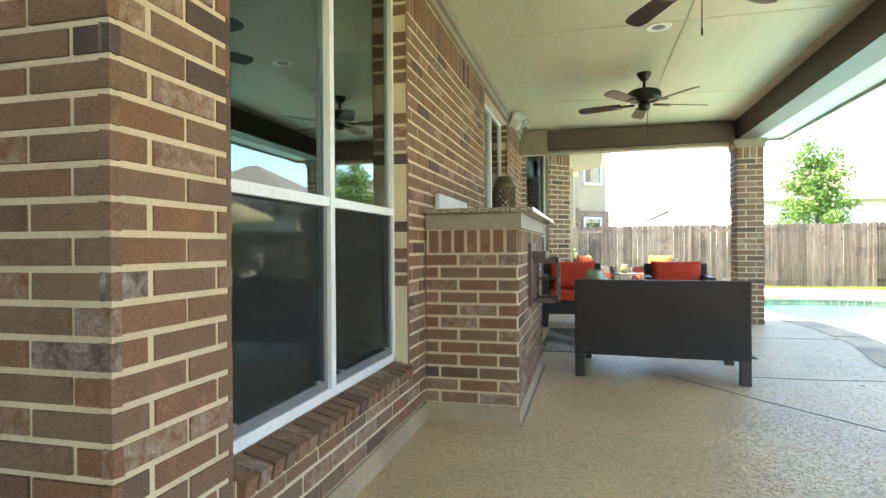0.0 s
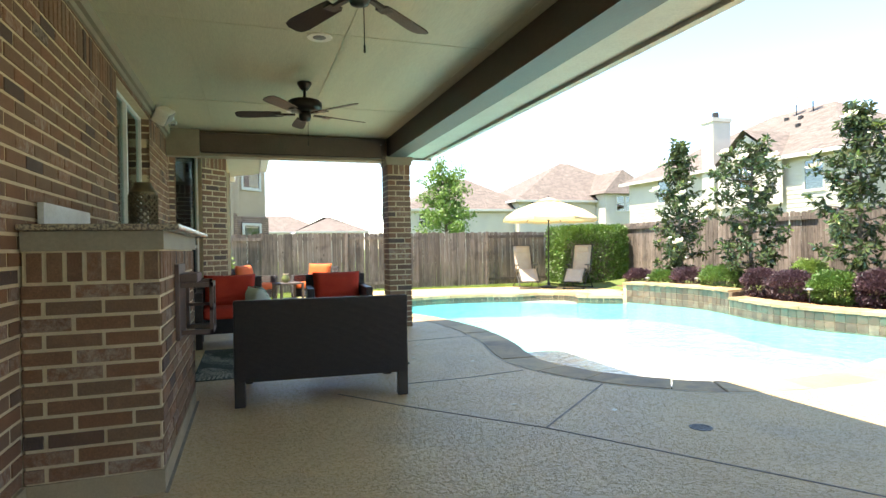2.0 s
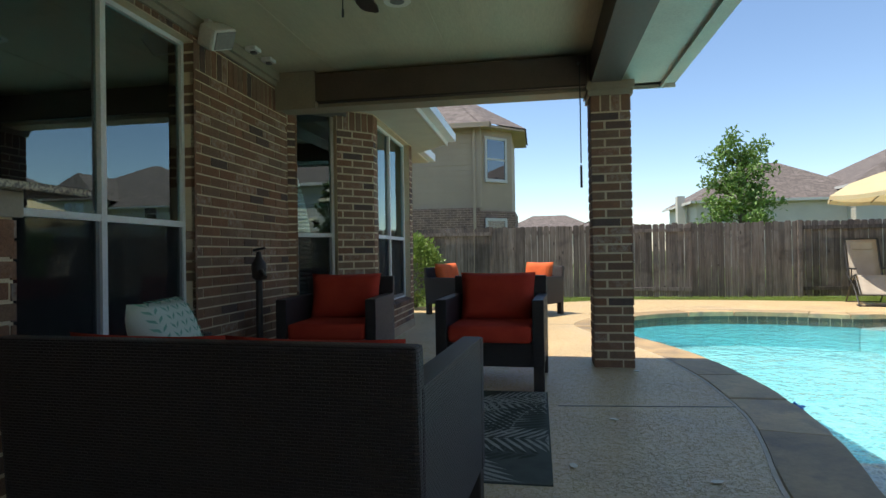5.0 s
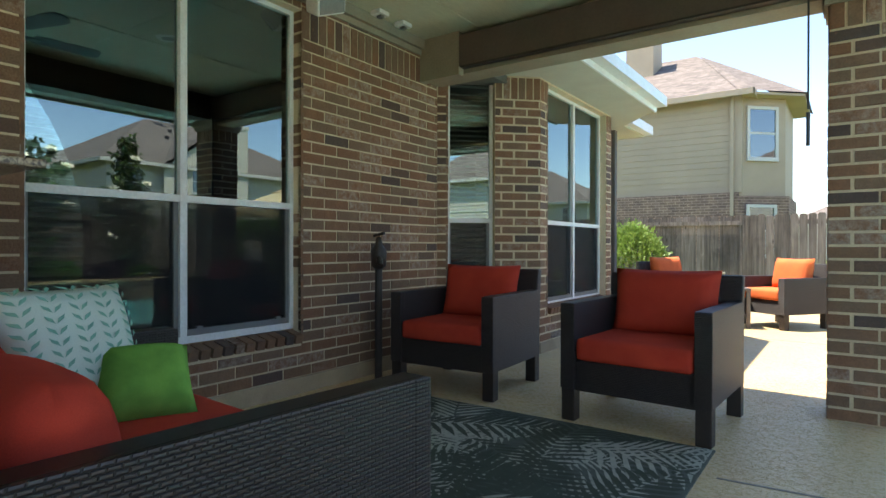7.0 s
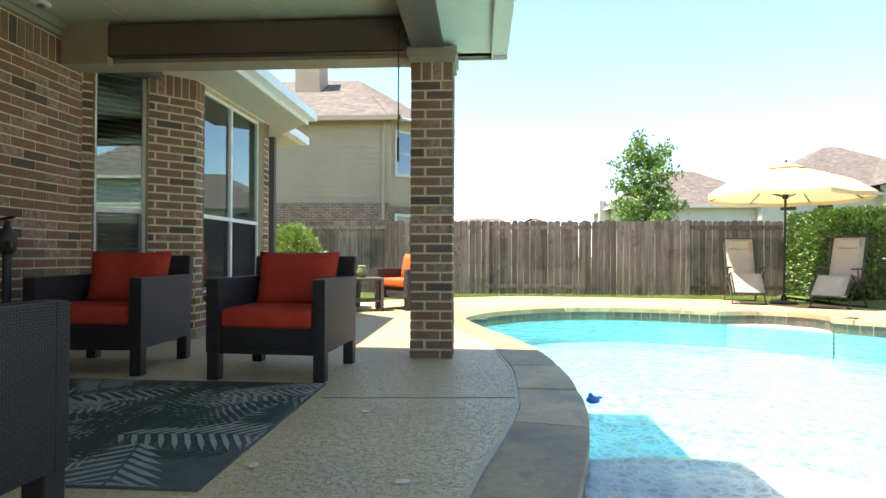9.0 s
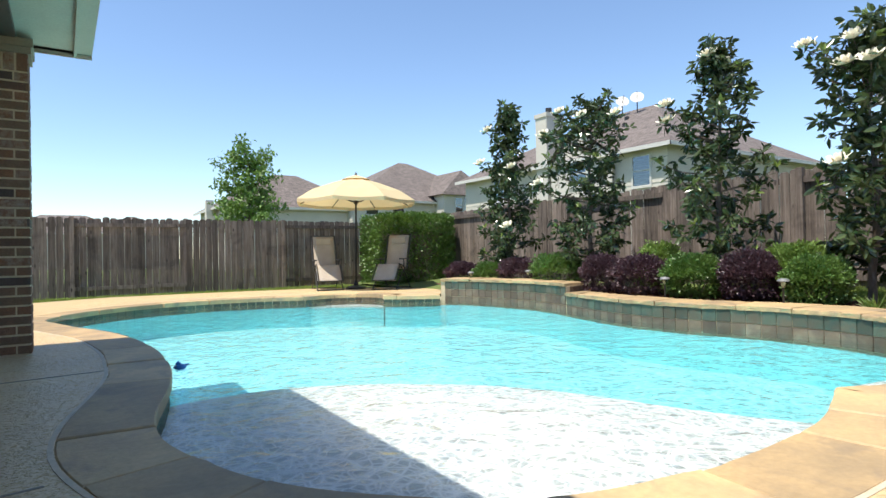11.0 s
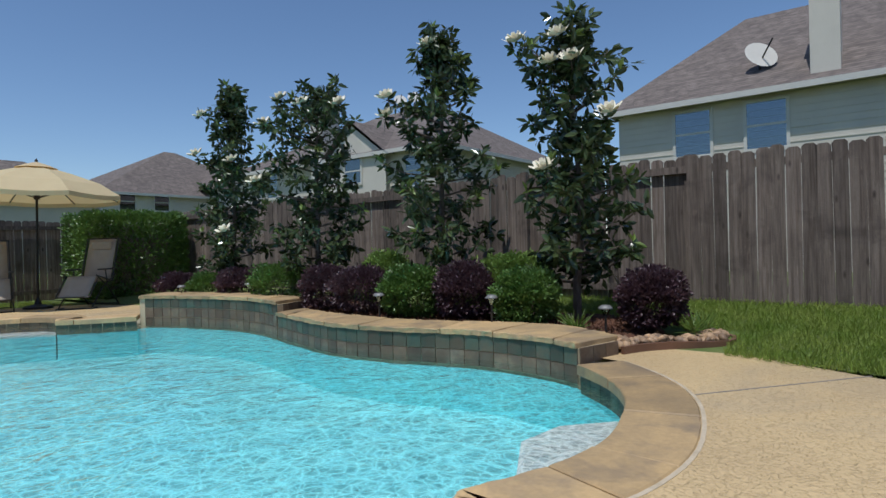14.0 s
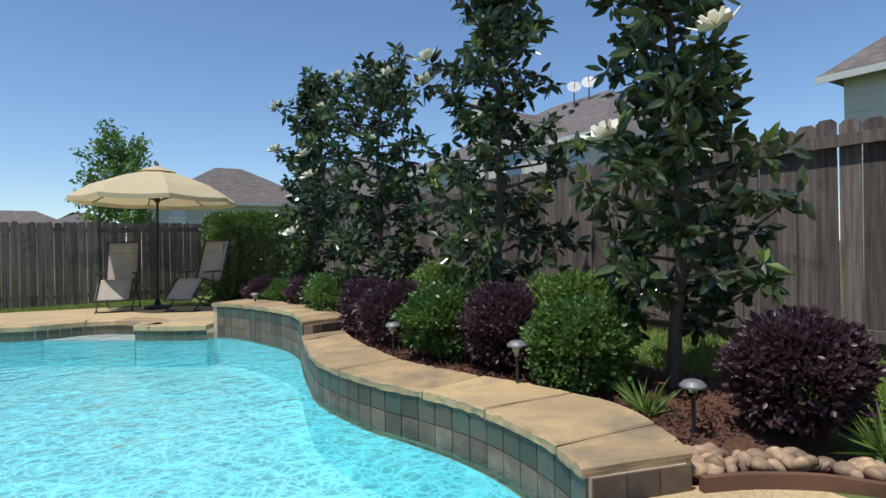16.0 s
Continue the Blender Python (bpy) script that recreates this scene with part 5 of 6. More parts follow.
for k, (x, y, z) in enumerate(((28.6, 23.5, 7.77), (28.9, 24.6, 7.92), (27.3, 22.6, 7.1))):
    part("roof_vent", boxes((x, x + 0.18, y, y + 0.18, z - 0.6, z + 0.2)), DARKMETAL, hd)
hb = house("grey roofed house with a white gable wing", 21.5, 36.5, 43, 54, 5.0, 4.0, "x", 7.5, SIDING)
part("wing_wall", boxes((28.8, 33.4, 41.6, 43, 0, 5.6)), SIDING, hb)
bm = bmesh.new()
hip_roof(bm, 28.8, 33.4, 41.6, 47, 5.5, 2.2, "y", 1.2)
part("wing_roof", bm, SHINGLE, hb)
for x in (29.9, 30.8):
    house_window(hb, Matrix.Translation((x, 41.58, 0)), 0.7, 4.1, 5.3)
for x in (22.6, 24.9):
    house_window(hb, Matrix.Translation((x, 42.98, 0)), 1.0, 3.9, 5.0)
for x in (26.2, 26.9, 29.8, 31.0):
    part("roof_vent", cyl(bmesh.new(), (x, 46.5, 6.4), (x, 46.5, 8.0 if x < 25 else 7.3), 0.08), DARKMETAL, hb)
ha = house("grey roofed house beyond the back fence", 12.5, 23.5, 44, 52, 4.3, 2.9, "x", 5.0, SIDING)
house_window(ha, Matrix.Translation((13.3, 43.98, 0)), 1.0, 2.9, 3.9)
part("chimney", boxes((11.75, 12.25, 46, 46.6, 2.0, 4.85)), SIDING, ha)
for x0, x1, y0, e, r in ((-2, 9, 70, 3.4, 2.1), (5.5, 12, 60, 3.1, 1.7), (-14, -4, 75, 3.4, 2.6)):
    house("distant house roof beyond the back fence", x0, x1, y0, y0 + 9, e, r, "x", 4.0, SIDING)
hn = house("two storey tan sided house with a brick base next door", -14, 0.15, 24, 34, 5.6, 2.85, "x", 2.6, TANSIDING, 0.19, 2.7, TANSIDING)
bm = prism(bmesh.new(), [(0.15, 24.0), (1.25, 25.1), (1.25, 28), (0.15, 28)], 0, 5.58)
part("corner_bay", bm, TANSIDING, hn)
part("bay_brick", prism(bmesh.new(), [(0.1, 23.88), (1.36, 25.05), (1.36, 28), (0.1, 28)], 0, 2.6), FARBRICK, hn)
part("corner_board", boxes((0.05, 0.25, 23.93, 24.1, 2.7, 5.5)), TANSIDING, hn)
house_window(hn, Matrix.Translation((0.4, 24.24, 0)) @ Matrix.Rotation(math.pi / 4, 4, "Z"), 0.85, 3.75, 5.15)
bm = bmesh.new()
g = [bm.verts.new(p) for p in ((0.2, 23.5, 5.6), (1.8, 25.0, 5.6), (1.8, 28.4, 5.6), (-1.95, 29.0, 8.46), (0.2, 28.4, 5.6))]
bm.faces.new((g[0], g[1], g[3]))
bm.faces.new((g[1], g[2], g[3]))
part("bay_roof", bm, SHINGLE, hn)
part("bay_soffit", prism(bmesh.new(), [(0.25, 23.6), (1.74, 25.02), (1.74, 28.3), (0.25, 28.3)], 5.5, 5.57), TANSIDING, hn)
part("downspout", boxes((-0.05, 0.05, 23.86, 23.95, 0.1, 5.5), bevel=0.01), TANSIDING, hn)
house_window(hn, Matrix.Translation((0.42, 24.1, 0)) @ Matrix.Rotation(math.pi / 4, 4, "Z"), 0.8, 0.9, 2.25)
part("chimney", boxes((-4.1, -3.1, 27.0, 28.2, 5.6, 9.5)), TANSIDING, hn, "boxed siding chimney")


def satellite_dish(x, y, z, ang, size=1.0):
    d = thing("satellite_dish", "grey satellite dish on a mast on a roof", "satellite dish", "roof dishes", "", Matrix.Translation((x, y, z)) @ Matrix.Rotation(ang, 4, "Z") @ Matrix.Scale(size, 4))
    part("mast", cyl(bmesh.new(), (0, 0, -0.9), (0, 0, 0.0), 0.03), DARKMETAL, d)
    bm = bmesh.new()
    lathe(bm, [(0.001, 0.0), (0.13, 0.01), (0.26, 0.04), (0.36, 0.08)], 24)
    bmesh.ops.transform(bm, matrix=Matrix.Rotation(radians(62), 4, "X"), verts=bm.verts)
    part("dish", bm, ROOFWHITE, d)
    part("feed_arm", cyl(bmesh.new(), (0, -0.05, -0.1), (0, -0.5, 0.25), 0.018), DARKMETAL, d)


satellite_dish(24.9, 6.25, 6.4, -0.9, 1.35)
satellite_dish(29.6, 23.6, 9.1, -0.9)
satellite_dish(29.6, 24.6, 9.1, -0.7)


# ---- patio furniture ----
WICKER = wicker_material()
WICKERDARK = surface("dark brown frame", (0.028, 0.02, 0.017), (0.02, 0.015, 0.013), 8, 0.45, 0.2, 120)
RED = surface("red woven cushion", (0.5, 0.055, 0.03), (0.42, 0.042, 0.025), 5, 0.95, 0.25, 350, dist=0.003, spec=0.15)
ORANGE = surface("orange cushion", (0.72, 0.14, 0.03), (0.62, 0.11, 0.025), 5, 0.85, 0.25, 350, dist=0.003)
GREEN = surface("green pillow", (0.2, 0.42, 0.08), (0.1, 0.25, 0.045), 5, 0.95, 0.2, 350, dist=0.003, spec=0.15)
PALE = surface("pale mint pillow", (0.6, 0.68, 0.6), (0.56, 0.64, 0.56), 5, 0.85, 0.2, 350, dist=0.003)
MINT = surface("mint leaf print", (0.2, 0.42, 0.32), (0.18, 0.38, 0.29), 5, 0.85, 0.1)


def pillow(w, h, t, puff=0.5):
    """A soft cushion lying flat, thickest in its middle, with drawn-out corners."""
    bm = bmesh.new()
    nx, ny = 12, 10
    grid = {}
    for s in (1, -1):
        for i in range(nx + 1):
            for j in range(ny + 1):
                u, v = 2 * i / nx - 1, 2 * j / ny - 1
                edge = i in (0, nx) or j in (0, ny)
                if s == -1 and edge:
                    grid[s, i, j] = grid[1, i, j]
                    continue
                prof = ((1 - u ** 4) * (1 - v ** 4)) ** puff
                pull = 1 - 0.05 * (1 - u * u) * abs(v) ** 3 - 0.05 * (1 - v * v) * abs(u) ** 3
                z = s * t / 2 * prof + 0.004 * noise.noise(Vector((u * 2.3, v * 2.1, s * 3.0)))
                grid[s, i, j] = bm.verts.new((u * w / 2 * pull, v * h / 2 * pull, 0 if edge else z))
    for s in (1, -1):
        for i in range(nx):
            for j in range(ny):
                q = [grid[s, i, j], grid[s, i + 1, j], grid[s, i + 1, j + 1], grid[s, i, j + 1]]
                bm.faces.new(q if s == 1 else q[::-1])
    return bm


def seat_piece(name, label, width, depth, m, cushion, cushions, group, back_h=0.86, arm_h=0.72, seat_h=0.38):
    """Wicker armchair or loveseat: front towards -y, origin on the floor in the middle."""
    ch = thing(name, label, "armchair" if width < 1.2 else "loveseat", group, "", m)
    w, d, leg = width / 2, depth / 2, 0.085
    for sx in (-1, 1):
        x0, x1 = (-w, -w + leg) if sx < 0 else (w - leg, w)
        for y0 in (-d, d - leg):
            part("leg", boxes((x0, x1, y0, y0 + leg, 0.0, 0.24), bevel=0.006), WICKERDARK, ch)
        part("arm", boxes((x0 - 0.002, x1 + 0.002, -d - 0.004, d + 0.004, 0.2, arm_h), bevel=0.012), WICKER, ch)
        part("arm_front_post", boxes((x0 - 0.004, x1 + 0.004, -d - 0.01, -d + 0.05, 0.2, arm_h - 0.004), bevel=0.006), WICKER, ch)
    part("apron", boxes((-w + leg, w - leg, -d + 0.015, -d + 0.05, 0.19, seat_h), bevel=0.006), WICKER, ch)
    part("seat_base", boxes((-w + leg, w - leg, -d + 0.05, d - 0.06, seat_h - 0.06, seat_h), bevel=0.004), WICKERDARK, ch)
    bm = boxes((-w + 0.002, w - 0.002, d - 0.075, d, 0.2, back_h), bevel=0.015)
    for v in bm.verts:
        v.co.y += max(0.0, v.co.z - 0.45) * 0.12
    part("backrest", bm, WICKER, ch)
    cw = (width - 2 * leg - 0.02) / cushions
    for k in range(cushions):
        cx = -w + leg + 0.01 + cw * (k + 0.5)
        bm = boxes((cx - cw / 2, cx + cw / 2, -d - 0.01, d - 0.1, seat_h, seat_h + 0.14), bevel=0.035)
        for v in bm.verts:
            if v.co.z > seat_h + 0.1:
                v.co.z += 0.018 * math.cos((v.co.x - cx) / cw * 3) * math.cos(v.co.y / depth * 3)
        part("seat_cushion", bm, cushion, ch, smooth=True)
        bm = pillow(cw * 1.0, 0.46 if width < 1.2 else 0.44, 0.2 if width < 1.2 else 0.25, 0.4)
        part("back_cushion", bm, cushion, ch, m=Matrix.Translation((cx, d - 0.2, seat_h + (0.33 if width < 1.2 else 0.265))) @ Matrix.Rotation(radians(78), 4, "X"), smooth=True)
    return ch


seat_piece("wicker_loveseat", "dark brown wicker loveseat with red cushions on the patio rug", 1.42, 0.95, pose(1.19, 6.03, 0, 0, 0, 176), RED, 2, "patio seating", 0.87, 0.755)
ch1 = seat_piece("wicker_armchair", "dark brown wicker armchair with red cushions facing the loveseat", 0.88, 0.82, pose(0.33, 9.12, 0, 0, 0, 3), RED, 1, "patio seating", 0.9, 0.735)
copy_thing(ch1, pose(1.79, 9.05, 0, 0, 0, -3))
far1 = seat_piece("wicker_armchair", "brown wicker armchair with orange cushions in the sun", 0.8, 0.78, pose(2.05, 14.45, 0, 0, 0, -38), ORANGE, 1, "sunny seating", 0.86, 0.68)
copy_thing(far1, pose(0.65, 14.5, 0, 0, 0, 60))

SIDETABLE = surface("grey brown wicker table", (0.14, 0.115, 0.095), (0.1, 0.08, 0.068), 20, 0.6, 0.3, 120)
tb = thing("side_table", "low brown wicker side table between the sunny chairs", "table", "", "", pose(1.4, 14.0, 0, 0, 0, 20))
part("tabletop", boxes((-0.28, 0.28, -0.25, 0.25, 0.5, 0.54), bevel=0.008), SIDETABLE, tb)
part("shelf", boxes((-0.26, 0.26, -0.23, 0.23, 0.15, 0.18), bevel=0.006), SIDETABLE, tb)
for sx in (-1, 1):
    for sy in (-1, 1):
        part("leg", boxes((sx * 0.25 - 0.025, sx * 0.25 + 0.025, sy * 0.22 - 0.025, sy * 0.22 + 0.025, 0, 0.5), bevel=0.004), SIDETABLE, tb)
POT = surface("green glazed pot", (0.22, 0.26, 0.1), (0.17, 0.2, 0.08), 10, 0.3, 0.1)
pot = thing("candle_jar", "small green glazed jar on the side table", "jar", "", "", pose(1.35, 14.0, 0.54))
part("jar", lathe(bmesh.new(), [(0.05, 0.0), (0.085, 0.05), (0.09, 0.1), (0.06, 0.16), (0.055, 0.18)], 20), POT, pot, smooth=True)
part("rim", lathe(bmesh.new(), [(0.056, 0.178), (0.064, 0.185), (0.06, 0.2), (0.045, 0.2)], 20), SEALANT, pot)


# pillows on the loveseat
def throw_pillow(label, material, m, size, printed=False):
    p = thing("throw_pillow", label, "pillow", "loveseat pillows", "", m)
    part("cover", pillow(size, size, 0.17, 0.5), material, p, smooth=True)
    if printed:
        for i in range(5):
            for j in range(11):
                u, v = -0.4 + 0.2 * i, -0.42 + 0.084 * j
                for s in (-1, 1):
                    z = 0.085 * ((1 - (2 * u) ** 4) * (1 - (2 * v) ** 4)) ** 0.5 + 0.004
                    bm = bmesh.new()
                    vs = [bm.verts.new(((u + s * a) * size, (v + b) * size, z + 0.0)) for a, b in ((0.005, 0.0), (0.06, 0.035), (0.075, 0.07), (0.02, 0.04))]
                    bm.faces.new(vs)
                    for q in bm.verts:
                        uu, vv = q.co.x / size, q.co.y / size
                        q.co.z = 0.085 * max(0.0, (1 - (2 * uu) ** 4) * (1 - (2 * vv) ** 4)) ** 0.5 + 0.004
                    part("print_leaf", bm, MINT, p)


def sewn(x, y, z, rx, rz):
    return Matrix.Translation((x, y, z)) @ Matrix.Rotation(radians(rz), 4, "Z") @ Matrix.Rotation(radians(rx), 4, "X")


throw_pillow("pale mint pillow with a leaf print leaning on the loveseat arm", PALE, sewn(0.68, 6.14, 0.735, 70, 102), 0.44, True)
throw_pillow("green leaf pillow leaning on the mint pillow", GREEN, sewn(0.84, 6.3, 0.615, 40, 68), 0.3)

# rug with a printed pattern of large leaves
RUGDEEP = surface("dark green grey rug", (0.1, 0.112, 0.088), (0.075, 0.086, 0.068), 8, 0.95, 0.4, 300, dist=0.003)
RUGPALE = surface("pale grey rug print", (0.4, 0.39, 0.32), (0.31, 0.305, 0.255), 14, 0.95, 0.4, 300, dist=0.003)
RUGMID = surface("grey green rug print", (0.055, 0.068, 0.045), (0.042, 0.054, 0.035), 14, 0.95, 0.4, 300, dist=0.003)
rug = thing("patio_rug", "flat outdoor rug with large grey and green palm leaves", "rug", "", "", pose(1.13, 7.68, 0))
part("rug_base", boxes((-1.1, 1.1, -0.92, 0.92, 0.0, 0.008)), RUGDEEP, rug)
rr = random.Random(31)
frond_bm = {0: bmesh.new(), 1: bmesh.new()}
clampx, clampy = 1.09, 0.91
for k in range(58):
    cx, cy, a, ln = rr.uniform(-1.05, 1.05), rr.uniform(-0.85, 0.85), rr.uniform(0, math.tau), rr.uniform(0.5, 0.95)
    tone = 0 if k % 2 else 1
    z = 0.0085 + 0.00005 * k
    for s in (-1, 1):
        for j in range(15):
            t = j / 14
            spine = Vector((t * ln, 0.12 * ln * math.sin(t * 2.2)))
            r = 0.34 * ln * math.sin(math.pi * (0.12 + 0.86 * t)) ** 0.7
            out = Vector((0.75, s * 1.0)).normalized() * r
            wd = Vector(((0.036 if tone == 0 else 0.028) * ln, 0.0))
            pts = [spine + Vector((0, s * 0.006)), spine + out * 0.6 - wd * 0.4, spine + out, spine + out * 0.55 + wd, spine + wd * 1.1 + Vector((0, s * 0.006))]
            vs = []
            for p in pts:
                q = Vector((cx + math.cos(a) * p.x - math.sin(a) * p.y, cy + math.sin(a) * p.x + math.cos(a) * p.y))
                vs.append((max(-clampx, min(clampx, q.x)), max(-clampy, min(clampy, q.y)), z))
            if max(v[0] for v in vs) - min(v[0] for v in vs) > 0.004 and max(v[1] for v in vs) - min(v[1] for v in vs) > 0.004:
                frond_bm[tone].faces.new([frond_bm[tone].verts.new(v) for v in vs])
tagged(part("palm_leaves", frond_bm[0], RUGMID, rug, "grey green palm leaf print"), kind="stuff")
tagged(part("pale_leaves", frond_bm[1], RUGPALE, rug, "pale grey leaf print"), kind="stuff")


# ---- ceiling fans, lamps and fittings ----
FANBODY = surface("dark bronze fan metal", (0.02, 0.017, 0.015), (0.03, 0.026, 0.022), 6, 0.35, 0.05, metal=0.4)
BLADE = surface("dark brown fan blade", (0.06, 0.04, 0.03), (0.045, 0.03, 0.023), 6, 0.45, 0.1, stretch=(1, 6, 1))
CREAM = surface("cream enamel", (0.75, 0.73, 0.66), (0.7, 0.68, 0.61), 4, 0.35, 0.02)


def ceiling_fan(m):
    fan = thing("ceiling_fan", "dark bronze five blade ceiling fan at rest", "ceiling fan", "patio ceiling fans", "", m)
    part("canopy", lathe(bmesh.new(), [(0.075, 0.0), (0.075, -0.02), (0.05, -0.06), (0.03, -0.085)], 24), FANBODY, fan, smooth=True)
    part("rod", cyl(bmesh.new(), (0, 0, -0.08), (0, 0, -0.2), 0.016), FANBODY, fan)
    part("motor_housing", lathe(bmesh.new(), [(0.04, -0.17), (0.15, -0.19), (0.175, -0.21), (0.178, -0.27), (0.15, -0.3), (0.06, -0.31)], 32), FANBODY, fan, smooth=True)
    part("switch_cup", lathe(bmesh.new(), [(0.06, -0.31), (0.065, -0.36), (0.05, -0.4), (0.02, -0.41)], 24), FANBODY, fan, smooth=True)
    part("pull_chain", cyl(bmesh.new(), (0.03, 0, -0.4), (0.03, 0, -0.62), 0.003, None, 6), FANBODY, fan)
    part("chain_knob", cyl(bmesh.new(), (0.03, 0, -0.62), (0.03, 0, -0.66), 0.006, None, 8), FANBODY, fan)
    for k in range(5):
        r = Matrix.Rotation(radians(72 * k + 20), 4, "Z")
        bm = boxes((0.1, 0.24, -0.018, 0.018, -0.345, -0.325), (0.22, 0.3, -0.045, 0.045, -0.343, -0.333), bevel=0.004)
        arm = part("blade_arm", bm, FANBODY, fan, m=r)
        bm = bmesh.new()
        prof = [(0.24, -0.055), (0.62, -0.07), (0.69, -0.06), (0.715, -0.03), (0.715, 0.03), (0.69, 0.06), (0.62, 0.07), (0.24, 0.055)]
        prism(bm, prof, -0.004, 0.004)
        part("blade", bm, BLADE, fan, m=r @ Matrix.Translation((0, 0, -0.33)) @ Matrix.Rotation(radians(13), 4, "X"))
    return fan


fan = ceiling_fan(Matrix.Translation((1.16, 6.85, 3.02)))
copy_thing(fan, Matrix.Translation((1.18, 3.85, 3.02)) @ Matrix.Rotation(radians(24), 4, "Z"))
lamp0 = None
for y in (2.8, 5.5, 8.17):
    m = Matrix.Translation((1.16, y, 3.02))
    if lamp0 is None:
        lamp0 = thing("recessed_light", "white recessed ceiling light, switched off", "ceiling light", "recessed lights", "", m)
        part("trim_ring", lathe(bmesh.new(), [(0.07, -0.006), (0.1, -0.008), (0.105, -0.001), (0.105, 0.004)], 28), CREAM, lamp0)
        part("bulb", lathe(bmesh.new(), [(0.002, -0.012), (0.045, -0.008), (0.065, -0.004), (0.07, -0.001)], 24), LIGHTGREY, lamp0)
    else:
        copy_thing(lamp0, m)
WHITEPLASTIC = surface("white plastic", (0.75, 0.74, 0.7), (0.7, 0.69, 0.65), 4, 0.45, 0.02)
sp = thing("outdoor_speaker", "white outdoor speaker in the wall and ceiling corner", "speaker", "", "", pose(-0.36, 8.25, 2.9, 25, 30, 0))
part("body", boxes((-0.08, 0.08, -0.13, 0.13, -0.09, 0.09), bevel=0.03), WHITEPLASTIC, sp)
part("grille", boxes((0.08, 0.086, -0.11, 0.11, -0.07, 0.07), bevel=0.002), LIGHTGREY, sp)
part("bracket", boxes((-0.12, -0.08, -0.03, 0.03, -0.03, 0.12)), WHITEPLASTIC, sp)
for y in (8.85, 9.15):
    v = thing("soffit_vent", "small white plastic bracket near the ceiling", "bracket", "ceiling brackets", "", pose(-0.36, y, 2.985))
    part("plate", boxes((-0.05, 0.05, -0.06, 0.06, 0.0, 0.035), bevel=0.004), WHITEPLASTIC, v)
    part("clip", boxes((-0.02, 0.03, -0.02, 0.02, -0.02, 0.0)), LIGHTGREY, v)
sh = thing("roller_shade", "rolled up brown sun shade under the end beam", "shade", "", "", pose(0, 9.6, 0))
part("cassette", boxes((-0.06, 2.66, -0.03, 0.075, 2.7, 2.98), bevel=0.006), TRIMDARK, sh)
part("bottom_rail", boxes((-0.04, 2.64, -0.035, 0.03, 2.685, 2.7)), WICKERDARK, sh)
part("end_bolt", cyl(bmesh.new(), (2.58, -0.06, 2.9), (2.58, -0.03, 2.9), 0.014), LIGHTGREY, sh)
part("wand", cyl(bmesh.new(), (2.59, -0.05, 1.95), (2.59, -0.05, 2.9), 0.006, None, 8), DARKMETAL, sh)
part("wand_grip", cyl(bmesh.new(), (2.59, -0.05, 1.72), (2.59, -0.05, 1.93), 0.011, None, 8), DARKMETAL, sh)

# old hand pump beside the wall
IRON = surface("black iron", (0.02, 0.018, 0.017), (0.035, 0.025, 0.02), 15, 0.5, 0.3, 90)
pump = thing("hand_pump", "black iron garden hydrant standing by the brick wall", "pump", "", "", pose(-0.28, 8.75, 0))
part("pipe", cyl(bmesh.new(), (0, 0, 0), (0, 0, 0.92), 0.03), IRON, pump)
part("head", lathe(bmesh.new(), [(0.03, 0.9), (0.06, 0.93), (0.065, 1.05), (0.03, 1.1), (0.018, 1.16)], 18), IRON, pump, smooth=True)
part("spout", cyl(bmesh.new(), (0.02, -0.02, 1.0), (0.1, -0.09, 0.93), 0.028, 0.022), IRON, pump)
part("handle", cyl(bmesh.new(), (-0.05, 0, 1.17), (0.06, 0.0, 1.19), 0.012), IRON, pump)

# ---- brick bar beside the patio wall ----
BAR = (-0.5, 0.134, 4.06, 5.95)
bar = thing("brick_bar", "brown brick outdoor bar with a tan trim board", "bar", "", "structure")
part("core", boxes((BAR[0] + 0.01, BAR[1] - 0.008, BAR[2] + 0.008, BAR[3] - 0.008, 0.1, 1.285)), MORTAR, bar)
part("plinth", boxes((BAR[0] + 0.01, BAR[1] + 0.004, BAR[2] - 0.004, BAR[3] + 0.004, -0.02, 0.118)), FOUNDATION, bar)
part("trim_board", boxes((BAR[0] + 0.01, BAR[1] + 0.018, BAR[2] - 0.018, BAR[3] + 0.018, 1.285, 1.385)), TRIM, bar)
top = thing("granite_top", "speckled brown granite slab on the brick bar", "countertop", "", "")
part("slab", boxes((BAR[0] + 0.005, BAR[1] + 0.1, BAR[2] - 0.06, BAR[3] + 0.28, 1.387, 1.42), bevel=0.01), GRANITE, top)
BRASS = surface("antique bronze lantern", (0.13, 0.11, 0.06), (0.08, 0.07, 0.045), 12, 0.45, 0.1, metal=0.5)
lan = thing("lattice_lantern", "bronze lattice candle lantern on the bar", "lantern", "", "", pose(-0.12, 5.2, 1.42))
part("base", lathe(bmesh.new(), [(0.085, 0.0), (0.09, 0.015), (0.088, 0.03)], 28), BRASS, lan)
part("collar", lathe(bmesh.new(), [(0.088, 0.25), (0.09, 0.27), (0.06, 0.32), (0.055, 0.34), (0.05, 0.34), (0.05, 0.315)], 28), BRASS, lan)
bm = bmesh.new()
for s in (-1, 1):
    for k in range(12):
        prev = None
        for j in range(13):
            a = math.tau * (k / 12) + s * j / 12 * math.tau * 5 / 12
            p = Vector((0.088 * math.cos(a), 0.088 * math.sin(a), 0.025 + 0.23 * j / 12))
            if prev is not None:
                cyl(bm, prev, p, 0.0075, None, 5)
            prev = p
part("lattice", bm, BRASS, lan)
